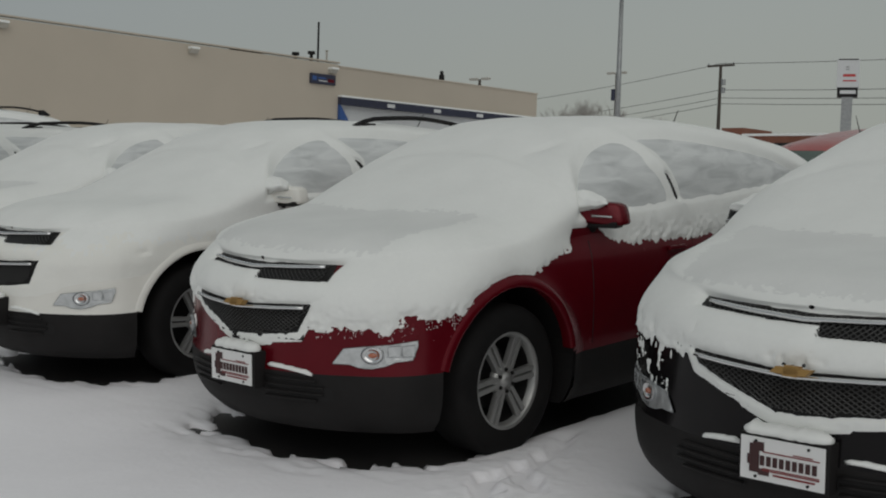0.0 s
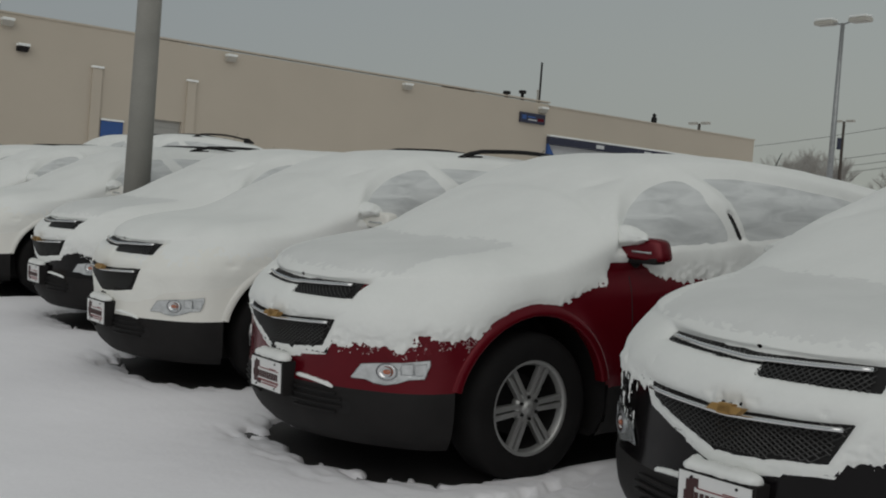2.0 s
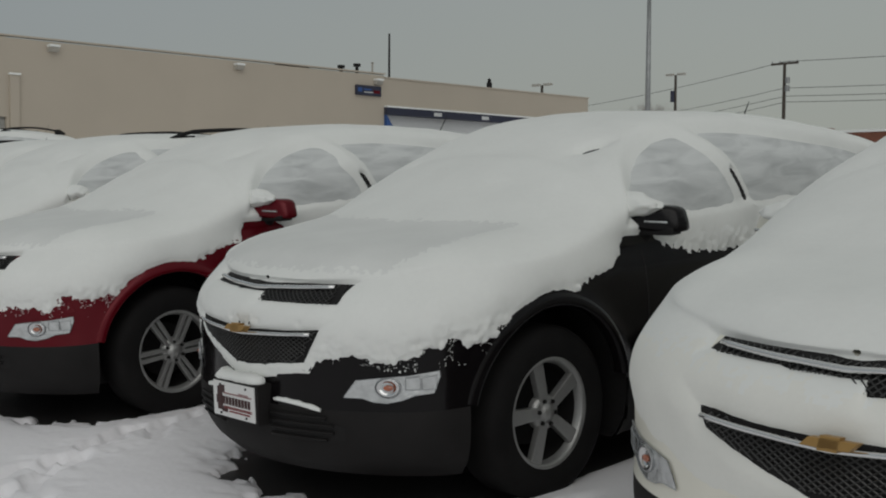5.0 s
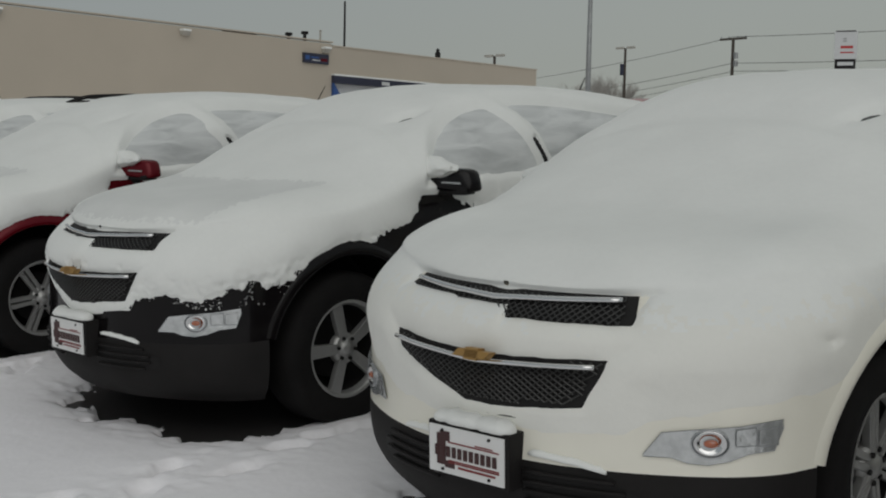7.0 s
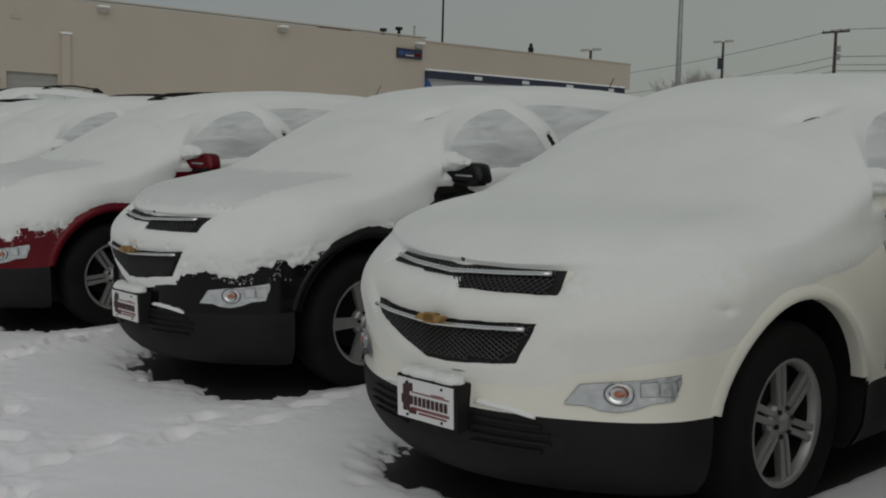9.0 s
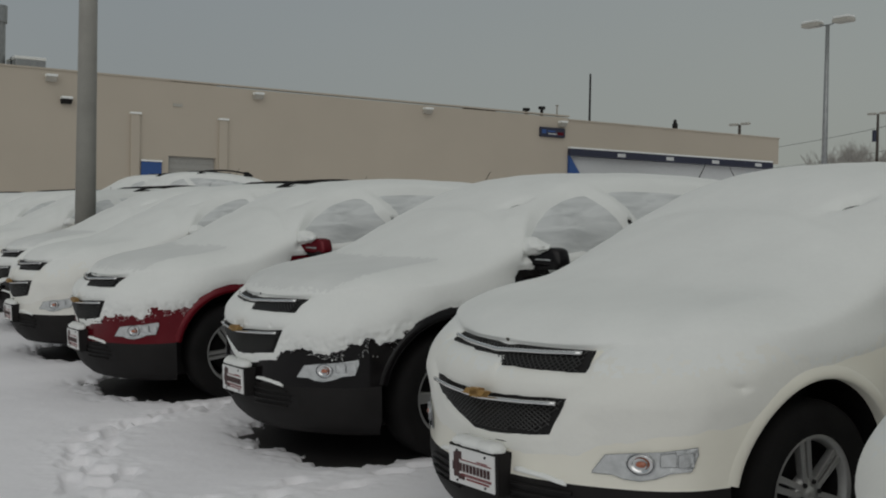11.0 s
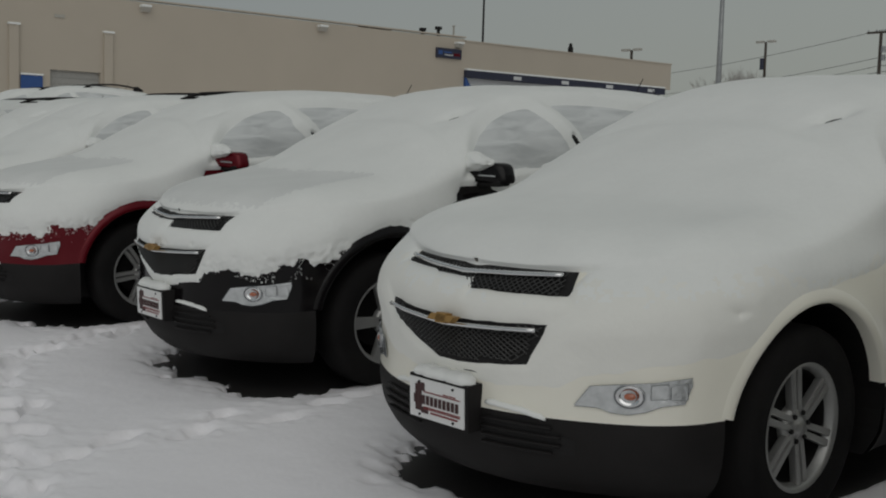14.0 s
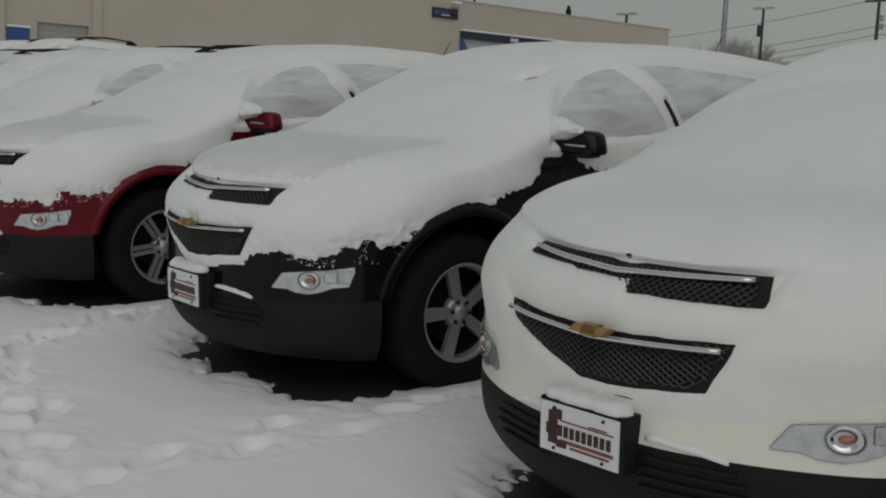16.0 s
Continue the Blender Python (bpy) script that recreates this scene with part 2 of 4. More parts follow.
def canopy(s, v):
    """Hood, glass and roof: s >= 0 along the outline, v from one side (0) to the other (1)."""
    edge = girdle(s, np.array([1.0]))[:, 0]
    n = len(v)
    w, y, zb = (np.repeat(edge[:, k][:, None], n, 1) for k in range(3))
    c = np.cos(np.pi * v)[None]
    xr = np.sign(c) * np.abs(c) ** 0.75
    glass = step(0.95, 1.4, y) * (1 - step(2.3, 2.9, y))
    yy = y - 0.13 * xr**2 * glass - 0.05 * xr**2 * (1 - glass) * step(0.3, 0.5, y)
    power = 3.3 + 0.7 * (1 - step(0.9, 1.5, y))
    rise = np.maximum(crown(yy) - zb, 0.0)
    root = 1 - (1 - 1 / power) * step(0.9, 1.5, y)  # soft edges on the hood, upright sides at the doors
    z = zb + rise * (1 - np.minimum(np.abs(xr), 1) ** power) ** root
    return np.stack([w * xr, y, z], -1)


ARCHES = ((1.01, 0.385), (4.03, 0.385))
TALL = 1.07  # the arches are a little taller than wide


def arch_gap(p):
    return np.minimum(*(np.hypot(p[..., 1] - a, (p[..., 2] - b) / TALL) for a, b in ARCHES))


def window_top(y):
    """Height of the upper edge of the side windows."""
    return curve(y, [(1.52, 1.10), (1.60, 1.235), (1.70, 1.335), (1.84, 1.435), (2.02, 1.525), (2.25, 1.580), (2.5, 1.60), (2.9, 1.59), (3.3, 1.55), (3.8, 1.49), (4.2, 1.40), (4.45, 1.27)])


def post_middle(z):
    """Where the post between the side windows stands, leaning back towards its foot."""
    return 2.45 + 0.55 * (1.45 - z)


_s = np.linspace(0, SEAM, 1200)
_ox, _oy, _, _ = outline(_s)
_front = _s <= 1.05


def s_of_y(y):
    return np.interp(y, _oy, _s)


def s_of_x(x):
    return np.sign(x) * np.interp(np.abs(x), _ox[_front], _s[_front])


def skin(s, z, lift=0.0):
    """Points on the flanks at arc length s and height z, lifted off the surface."""
    s, z = np.broadcast_arrays(np.asarray(s, float), np.asarray(z, float))
    _, y, nx, ny = outline(s)
    v = (z - 0.2) / (belt(y) - 0.2)
    return girdle_at(s, v) + np.stack([nx, ny, 0 * nx], -1) * lift


def lower_grille_inside(x, z):
    """Positive inside the lower grille, in metres from its edge."""
    a = np.abs(x)
    bottom = 0.662 + np.where(x < 0, 0.34 * np.maximum(0, a - 0.06), 0.10 * np.maximum(0, a - 0.05))
    side = 0.408 - (0.80 - z) * 0.55
    return np.minimum(np.minimum(0.802 + 0.048 * a - z, z - bottom), side - a)


def upper_grille_inside(x, z):
    a = np.abs(x)
    bottom = np.where(x > 0.06, 0.925, 0.958 + 0.02 * a)
    return np.minimum(np.minimum(0.990 + 0.03 * a - z, z - bottom), 0.463 - a)


def snow_line(x, y, kind):
    """Height of the ragged lower edge of the snow on the nose and flanks."""
    if kind == "pale":
        return curve(y, [(0, 0.585), (0.13, 0.60), (0.22, 0.66), (0.33, 0.70), (0.6, 0.74), (0.8, 0.84), (1.1, 0.92), (1.4, 0.95), (1.6, 1.0), (1.85, 1.06), (5.2, 1.06)])
    near = curve(y, [(0, 0.79), (0.12, 0.79), (0.145, 0.715), (0.24, 0.70), (0.33, 0.715), (0.42, 0.755), (0.55, 0.765), (0.65, 0.79), (0.75, 0.84), (0.9, 0.885), (1.1, 0.905), (1.22, 0.94), (1.34, 0.975), (1.44, 1.01), (1.49, 1.03), (1.53, 1.2), (1.70, 1.2), (1.84, 1.07), (2.1, 1.01), (5.2, 0.98)])
    lee = curve(y, [(0, 0.79), (0.2, 0.80), (0.4, 0.83), (0.8, 0.89), (1.4, 0.96), (1.8, 1.05), (5.2, 1.02)])
    return np.where(x > 0, near, lee)


def snow_mesh(seed, fine, kind):
    """The layer of snow that lies on a car, as verts and faces."""
    du = 0.010 if fine else 0.04
    half = np.r_[np.arange(0, 1.75, du), np.arange(1.75, 3.6, du * 1.4), np.arange(3.6, SEAM, du * 3)]
    s = np.r_[-half[:0:-1], half]
    v = np.linspace(0.36, 1.0, 72 if fine else 22)
    p = girdle(s, v)
    n = grid_normals(p)
    n *= np.sign((n[..., 0] * p[..., 0] + n[..., 1] * (p[..., 1] - 2.6)))[..., None]
    x, y, z = p[..., 0], p[..., 1], p[..., 2]
    big = fractal(p * 5.0, seed, 3)
    rag = fractal(p * np.array([15.0, 15.0, 18.0]), seed + 9, 4)
    line = snow_line(x, y, kind)
    amp = 0.25 if kind == "pale" else 1.0
    calm = 1 - 0.55 * step(0.5, 0.85, y)
    crumb = fractal(p * 52.0, seed + 19, 2)
    edge = (z - line) + amp * calm * (0.022 * big + 0.055 * rag) + (0.0 if kind == "pale" else 0.036) * crumb
    frontal = y < 0.42
    rim = lower_grille_inside(x, z) + 0.05 + 0.006 * rag + 0.012 * (np.abs(x) < 0.2)
    edge = np.where(frontal & (z < 0.82), np.maximum(edge, rim), edge)
    if kind == "dark":  # grains stuck to the lee corner
        specks = (fractal(p * 38.0, seed + 70, 3) - 0.22) * 0.05
        edge = np.where((x < -0.55) & (y < 0.8) & (z > 0.60), np.maximum(edge, specks), edge)
    holes = np.maximum(lower_grille_inside(x, z), upper_grille_inside(x, z)) + 0.006 * rag
    edge = np.where(frontal, np.minimum(edge, -holes * 1.6), edge)
    arch = arch_gap(p) - 0.508 - (0.0 if kind == "dark" else -0.012)
    edge = np.where(arch < 0.08, np.minimum(edge, arch + 0.012 * rag), edge)
    fray = 0.0 if kind == "pale" else np.exp(-np.maximum(edge, 0) / 0.07)
    thick = 0.012 + 0.030 * step(0.6, 1.02, z) + 0.008 * big + 0.003 * rag + fray * (0.014 * rag + 0.011 * crumb)
    if kind == "pale":  # a knocked-off patch on the near fender
        thick = thick - 0.022 * np.exp(-((y - 0.60) / 0.045) ** 2 - ((z - 0.875) / 0.018) ** 2) * (x > 0) * (1 + 0.8 * crumb)
    lift = np.where(edge > 0, thick * (1 - np.exp(-edge / (0.10 if kind == "pale" else 0.045))), 0.25 * edge)
    lift = np.maximum(lift, -0.02)
    rim_dir = n[:, -1] + np.array([0, 0, 0.9])
    rim_dir /= np.linalg.norm(rim_dir, axis=-1, keepdims=True)
    w_rim = step(0.80, 1.0, v)[None, :, None]
    n = n * (1 - w_rim) + rim_dir[:, None] * w_rim
    n /= np.linalg.norm(n, axis=-1, keepdims=True)
    vert = p + n * lift[..., None]
    alive = edge > -0.03
    keep = alive[:-1, :-1] | alive[1:, :-1] | alive[1:, 1:] | alive[:-1, 1:]
    faces = grid_faces(*p.shape[:2], keep)
    g_top = lift[:, -1]

    sc = half
    vc = np.linspace(0, 1, 150 if fine else 50)
    c = canopy(sc, vc)
    nc = grid_normals(c)
    nc *= np.sign(nc[..., 2] + 1e-6)[..., None]
    xr = c[..., 0] / (np.abs(c[:, :1, 0]) + 1e-6)
    bigc = fractal(c * np.array([2.5, 2.5, 2.5]), seed + 30, 3)
    medc = fractal(c * 9.0, seed + 40, 3)
    cy, cz = c[..., 1], c[..., 2]
    under = window_top(cy) - cz + 0.012 * bigc + 0.004 * medc
    side = step(-0.030, 0.030, under) * step(1.50, 1.57, cy) * (1 - step(4.4, 4.7, cy)) * (np.abs(xr) > 0.3)
    rim = np.minimum(np.arange(len(vc)), len(vc) - 1 - np.arange(len(vc))) / len(vc)
    hood = step(0.25, 0.5, c[..., 1]) * (1 - step(0.95, 1.2, c[..., 1]))
    ridge = np.exp(-((np.abs(c[..., 0]) - 0.66 - 0.06 * c[..., 1]) / 0.12) ** 2)
    on_top = 0.048 + 0.010 * bigc + 0.0035 * medc + hood * (0.028 * ridge - 0.014)
    groove = np.exp(-((under + 0.13) / 0.035) ** 2) * step(1.5, 1.7, cy) * (1 - step(1.95, 2.3, cy))
    roll = np.exp(-((under + 0.05) / 0.045) ** 2) * step(1.5, 1.8, cy) * (1 - step(3.6, 4.3, cy))
    on_top = on_top - 0.018 * groove * (1 + bigc) + 0.008 * roll
    hollow = np.exp(-((xr - 0.55 - 0.6 * (cy - 1.86)) / 0.045) ** 2 - ((cy - 1.86) / 0.08) ** 2)
    on_top = on_top - {2: 0.044, 3: 0.050}.get(seed, 0.016) * hollow - 0.020 * np.exp(-((xr - 0.52) / 0.16) ** 2 - ((cy - 1.84) / 0.20) ** 2)
    blend = step(0.0, 0.10, rim)[None] * step(0.0, 0.22, c[..., 1] - c[0, 0, 1])
    lean = np.clip(xr * 0.5 + 0.5, 0, 1)
    base = lean * np.interp(sc, s, g_top)[:, None] + (1 - lean) * np.interp(-sc, s, g_top)[:, None]
    lip = np.maximum(base, 0.018)
    t = lip * (1 - blend) + on_top * blend
    low = cz - belt(cy)
    film = 0.010 * (medc - 0.30) - 0.006 + 0.045 * (1 - step(0.03, 0.15, low + 0.02 * bigc))
    post = np.exp(-((cy - post_middle(cz)) / 0.075) ** 2)
    bare = np.exp(-((cy - post_middle(cz) - 0.012) / 0.018) ** 2) * step(0.09, 0.13, low + 0.05 * medc) * (1 - step(0.28, 0.33, low + 0.08 * medc))
    film = film + post * 0.030 - bare * 0.065
    t = t * (1 - side) + film * side
    if kind == "dark":  # the bare door corner under the near mirror
        corner = step(1.50, 1.54, cy + 0.02 * medc) * (1 - step(1.72, 1.82, cy)) * (1 - step(0.035, 0.06, low)) * (xr > 0.5)
        t = t * (1 - corner) - 0.02 * corner
    t = np.maximum(t, -0.02)
    mid_s = len(half) - 1
    right, left = rim_dir[mid_s:], rim_dir[mid_s::-1]
    rim_all = right[:, None] * lean[..., None] + left[:, None] * (1 - lean[..., None])
    w_c = (1 - blend)[..., None] * np.ones_like(nc)
    nc = np.where(np.isfinite(nc), nc, 0) * (1 - w_c) + rim_all * w_c
    nc /= np.linalg.norm(nc, axis=-1, keepdims=True) + 1e-9
    top = c + nc * t[..., None]
    alive = t > -0.012
    keep = alive[:-1, :-1] | alive[1:, :-1] | alive[1:, 1:] | alive[:-1, 1:]
    fc = grid_faces(*c.shape[:2], keep)
    verts = np.concatenate([vert.reshape(-1, 3), top.reshape(-1, 3)])
    # weld the canopy's rims onto the top of the flanks
    n_g, nv, ncol = p.shape[0] * p.shape[1], p.shape[1], len(vc)
    remap = np.arange(c.shape[0] * ncol) + n_g
    rows_i = np.arange(c.shape[0])
    remap[rows_i * ncol] = (mid_s + rows_i) * nv + nv - 1
    remap[rows_i * ncol + ncol - 1] = (mid_s - rows_i) * nv + nv - 1
    def outward(f, ref):
        a, b, d = verts[f[:, 0]], verts[f[:, 1]], verts[f[:, 3]]
        nf = np.cross(b - a, d - a)
        return f if np.sum(nf * (a - ref)) > 0 else f[:, ::-1]
    centre = np.array([0.0, 2.6, 0.6])
    allf = np.concatenate([outward(faces, centre), outward(remap[fc], centre)])
    # let the snow roll softly over the front edge of the hood and the fenders
    full = np.concatenate([lift.reshape(-1), t.reshape(-1)])
    soft_w = np.exp(-((verts[:, 2] - belt(verts[:, 1]) - 0.03) / 0.10) ** 2) * (1 - step(1.25, 1.6, verts[:, 1])) * step(0.015, 0.03, full)
    ends = np.concatenate([allf[:, [0, 1]], allf[:, [1, 2]], allf[:, [2, 3]], allf[:, [3, 0]]])
    count = np.maximum(np.bincount(ends[:, 0], minlength=len(verts)) + np.bincount(ends[:, 1], minlength=len(verts)), 1)
    for _ in range(110 if fine else 20):
        mean = np.stack([np.bincount(ends[:, 0], verts[ends[:, 1], k], len(verts)) + np.bincount(ends[:, 1], verts[ends[:, 0], k], len(verts)) for k in range(3)], -1) / count[:, None]
        verts = verts + 0.6 * soft_w[:, None] * (mean - verts)
    return compact(verts, allf)


def snow_grains(seed):
    """Loose grains of snow clinging to the paint under the ragged edge on the near side of a dark car."""
    rng = np.random.RandomState(seed)
    n = 800
    y = rng.uniform(0.14, 0.75, n)
    s = s_of_y(y)
    z = snow_line(np.ones(n), y, "dark") + 0.035 - rng.exponential(0.038, n)
    size = rng.uniform(0.0012, 0.0032, n) * np.where(rng.uniform(size=n) < 0.08, 1.8, 1.0)
    at = skin(s, z, 0.0015)
    clump = fractal(at * 16.0, seed + 5, 2)
    keep = (clump > -0.05) & (arch_gap(at) > 0.50) & (z > 0.66) & (np.abs(at[:, 0]) > 0.3)
    at, size = at[keep], size[keep]
    star = np.array([(1, 0, 0), (-1, 0, 0), (0, 1, 0), (0, -1, 0), (0, 0, 1), (0, 0, -1)], float)
    tri = np.array([(0, 2, 4), (2, 1, 4), (1, 3, 4), (3, 0, 4), (2, 0, 5), (1, 2, 5), (3, 1, 5), (0, 3, 5)])
    wide = rng.uniform(0.7, 1.5, (len(at), 1, 3))
    v = at[:, None] + star[None] * size[:, None, None] * wide
    f = tri[None] + 6 * np.arange(len(at))[:, None, None]
    ob = mesh_object("snow_grains", v.reshape(-1, 3), f.reshape(-1, 3), SNOW)
    return tagged(ob, "scattered grains of snow stuck to dark car paint", "snow", kind="stuff")


def shell_parts(paint, glass, parent, coarse=False):
    """Painted panels, plastic cladding and glass of a car."""
    du = 0.03 if not coarse else 0.07
    half = np.arange(0, SEAM + du, du)
    half[-1] = SEAM
    s = np.r_[-half[:0:-1], half]
    v = np.linspace(0, 1, 44 if not coarse else 20)
    p = girdle(s, v)
    mid = (p[:-1, :-1] + p[1:, 1:]) / 2
    x, y, z = mid[..., 0], mid[..., 1], mid[..., 2]
    cut = arch_gap(mid) < 0.478
    low = z < np.where(y < 0.9, 0.498, 0.46)
    groups = [("lower_cladding", PLASTIC, low), ("front_bumper", paint, ~low & (y < 0.78))]
    for side, pick in (("left", x > 0), ("right", x <= 0)):
        groups += [("fender", paint, ~low & pick & (y >= 0.78) & (y < 1.66)), ("front_door", paint, ~low & pick & (y >= 1.66) & (y < 2.72)),
                   ("rear_door", paint, ~low & pick & (y >= 2.72) & (y < 3.7)), ("rear_quarter", paint, ~low & pick & (y >= 3.7) & (y < 4.8))]
    groups.append(("rear_bumper", paint, ~low & (y >= 4.8)))
    flat = p.reshape(-1, 3)
    for name, mat, pick in groups:
        f = grid_faces(*p.shape[:2], pick & ~cut)
        if len(f):
            mesh_object(name, *compact(flat, f), mat, parent)
    c = canopy(half, np.linspace(0, 1, 121 if not coarse else 31))
    n = grid_normals(c)
    nm = np.abs((n[:-1, :-1] + n[1:, 1:]) / 2)
    cm = (c[:-1, :-1] + c[1:, 1:]) / 2
    w = np.abs(c[:-1, :1, 0]) + 1e-6
    xr = np.clip(cm[..., 0] / w, -1, 1)
    ye = cm[..., 1] - 0.13 * xr**2 * step(0.95, 1.4, cm[..., 1]) * (1 - step(2.3, 2.9, cm[..., 1]))
    ya = cm[..., 1]
    zc = cm[..., 2]
    wall = (nm[..., 0] > 0.42) & (ya > 1.42) & (ya < 4.55)
    side = (np.abs(xr) > 0.3) & (zc < window_top(ya) + 0.012) & (zc > belt(ya) + 0.05) & (ya > 1.47) & (ya < 4.55)
    frame_side = wall & ~side
    post = side & (np.abs(ya - post_middle(zc)) < 0.055)
    side = side & ~post
    hood = (ye < 1.06) & ~side & ~post & ~frame_side
    shield = ~side & ~post & ~frame_side & (ye >= 1.06) & (ye < 2.05)
    rear = ~side & (ya > 4.62)
    roof = ~(side | post | frame_side | hood | shield | rear)
    flat = c.reshape(-1, 3)
    groups = [("hood", paint, hood), ("windshield", glass[0], shield), ("roof", paint, roof), ("tailgate", paint, rear)]
    for pick in (cm[..., 0] > 0, cm[..., 0] <= 0):
        groups += [("front_window", glass[1], side & pick & (ya < post_middle(zc))), ("pillar", DARK, post & pick), ("window_frame", paint, frame_side & pick),
                   ("rear_window", glass[1], side & pick & (ya >= post_middle(zc)) & (ya < 3.7)), ("quarter_window", glass[1], side & pick & (ya >= 3.7))]
    for name, mat, pick in groups:
        f = grid_faces(*c.shape[:2], pick)
        if len(f):
            mesh_object(name, *compact(flat, f[:, ::-1]), mat, parent)


def frosted(name):
    """Window glass under a thin film of blown snow."""
    m = bpy.data.materials.new(name)
    m.use_nodes = True
    n, l = m.node_tree.nodes, m.node_tree.links
    b = n["Principled BSDF"]
    co, a, r = n.new("ShaderNodeTexCoord"), n.new("ShaderNodeTexNoise"), n.new("ShaderNodeValToRGB")
    mp = n.new("ShaderNodeMapping")
    mp.inputs["Scale"].default_value = (3.0, 2.0, 9.0)
    mp.inputs["Rotation"].default_value = (0.5, 0, 0)
    a.inputs["Scale"].default_value, a.inputs["Detail"].default_value, a.inputs["Distortion"].default_value = 1.6, 7.0, 0.6
    l.new(co.outputs["Object"], mp.inputs["Vector"])
    l.new(mp.outputs[0], a.inputs["Vector"])
    l.new(a.outputs[0], r.inputs[0])
    r.color_ramp.elements[0].position, r.color_ramp.elements[0].color = 0.28, (0.47, 0.485, 0.485, 1)
    r.color_ramp.elements[1].position, r.color_ramp.elements[1].color = 0.62, (0.69, 0.705, 0.70, 1)
    l.new(r.outputs[0], b.inputs["Base Color"])
    b.inputs["Roughness"].default_value = 0.7
    return m


GLASS_DARK = material("tinted glass", (0.02, 0.022, 0.024), 0.08, spec=0.6, vary=0.1)
GLASS_FROST = frosted("snow filmed glass")
GLASS_TINT = material("green tinted glass", (0.10, 0.14, 0.12), 0.08, spec=0.6, vary=0.3)


def wheel(parent, x, y, side, spokes, seed=0):
    m = pose(x, y, 0.385, 0, 90 * side, 0)
    hub = new("wheel")
    hub.parent = parent
    hub.matrix_local = m @ pose(0, 0, 0, 0, 0, 17 * seed)
    e = Matrix.Identity(4)
    bm = lathe(bmesh.new(), [(0.24, -0.13), (0.34, -0.13), (0.372, -0.115), (0.385, -0.08), (0.385, 0.08), (0.372, 0.112), (0.34, 0.128), (0.28, 0.122), (0.243, 0.108)], e, 56)
    part("tyre", bm, RUBBER, hub, smooth=True)
    bm = lathe(bmesh.new(), [(0.247, 0.112), (0.238, 0.115), (0.226, 0.098), (0.217, 0.07)], e, 48)
    part("rim", bm, ALLOY, hub, smooth=True)
    bm = lathe(bmesh.new(), [(0.217, 0.07), (0.21, -0.1), (0.05, -0.1)], e, 48)
    part("barrel", bm, DARK, hub, smooth=True)
    bm = lathe(bmesh.new(), [(0.16, -0.03), (0.16, -0.02), (0.05, -0.02), (0.0, -0.02)], e, 32)
    part("brake_disc", bm, DARK, hub)
    for k in range(spokes):
        bm = bmesh.new()
        for off in ((-0.021, 0.021) if spokes == 6 else (0,)):
            box(bm, 0.045, 0.228, off - (0.015 if spokes == 6 else 0.034), off + (0.015 if spokes == 6 else 0.034), 0.05, 0.085, 0.006)
        for vtx in bm.verts:
            r = vtx.co.x
            vtx.co.z += 0.012 - 0.1 * (r - 0.13) ** 2 + 0.03 * (r - 0.13)
            vtx.co.y *= 0.8 + 1.4 * max(0, r - 0.1) if spokes == 6 else 0.75 + 2.2 * max(0, r - 0.1)
        bmesh.ops.transform(bm, matrix=pose(0, 0, 0, 0, 0, k * 360 / spokes), verts=bm.verts)
        part("spoke", bm, ALLOY, hub)
    bm = lathe(bmesh.new(), [(0.082, 0.05), (0.078, 0.085), (0.06, 0.093), (0.036, 0.094), (0.034, 0.104), (0.0, 0.106)], e, 32)
    part("hub_cap", bm, ALLOY, hub, smooth=True)
    for k in range(6):
        bm = bmesh.new()
        a = math.radians(60 * k + 30)
        tube(bm, (0.056 * math.cos(a), 0.056 * math.sin(a), 0.085), (0.056 * math.cos(a), 0.056 * math.sin(a), 0.103), 0.011, 0.009, 8)
        part("lug_nut", bm, DARK, hub)
    return hub


def surf_patch(xs, top, low, rows, lift, side=1):
    """Verts and faces of a patch on the nose between two edges given as (x, z) lines."""
    t = np.interp(xs, *np.array(top, float).T)
    b = np.interp(xs, *np.array(low, float).T)
    z = b[:, None] + (t - b)[:, None] * np.linspace(0, 1, rows)[None]
    s = np.repeat(s_of_x(xs)[:, None], rows, 1)
    p = skin(s * side, z, lift)
    return p.reshape(-1, 3), grid_faces(len(xs), rows)


def ribbon(bm, pts, radius, n=5):
    """A thin rod through points."""
    rings = []
    pts = [Vector(p) for p in pts]
    for i, p in enumerate(pts):
        d = (pts[min(i + 1, len(pts) - 1)] - pts[max(i - 1, 0)]).normalized()
        q = d.to_track_quat("Z", "Y")
        rings.append([bm.verts.new(p + q @ Vector((radius * math.cos(k * math.tau / n), radius * math.sin(k * math.tau / n), 0))) for k in range(n)])
    for a, b in zip(rings, rings[1:]):
        for k in range(n):
            bm.faces.new((a[k], a[(k + 1) % n], b[(k + 1) % n], b[k]))
    bm.faces.new(rings[0][::-1])
    bm.faces.new(rings[-1])


LAMP_TOP = [(0.528, 0.556), (0.575, 0.624), (0.66, 0.636), (0.76, 0.646), (0.848, 0.664)]
LAMP_LOW = [(0.528, 0.552), (0.60, 0.552), (0.64, 0.538), (0.69, 0.534), (0.74, 0.546), (0.78, 0.566), (0.832, 0.574), (0.848, 0.64)]
MESH = material("grille mesh", (0.03, 0.029, 0.028), 0.32, spec=0.6, vary=0.3)
LENS = material("clear lamp lens", (0.72, 0.74, 0.74), 0.18, metal=0.6, spec=0.8, coat=1.0, vary=0.4, scale=14.0, bump=0.6, bump_scale=45)
AMBER = material("amber bulb", (0.50, 0.13, 0.05), 0.2, spec=0.7, coat=1.0, vary=0.5, scale=30.0)
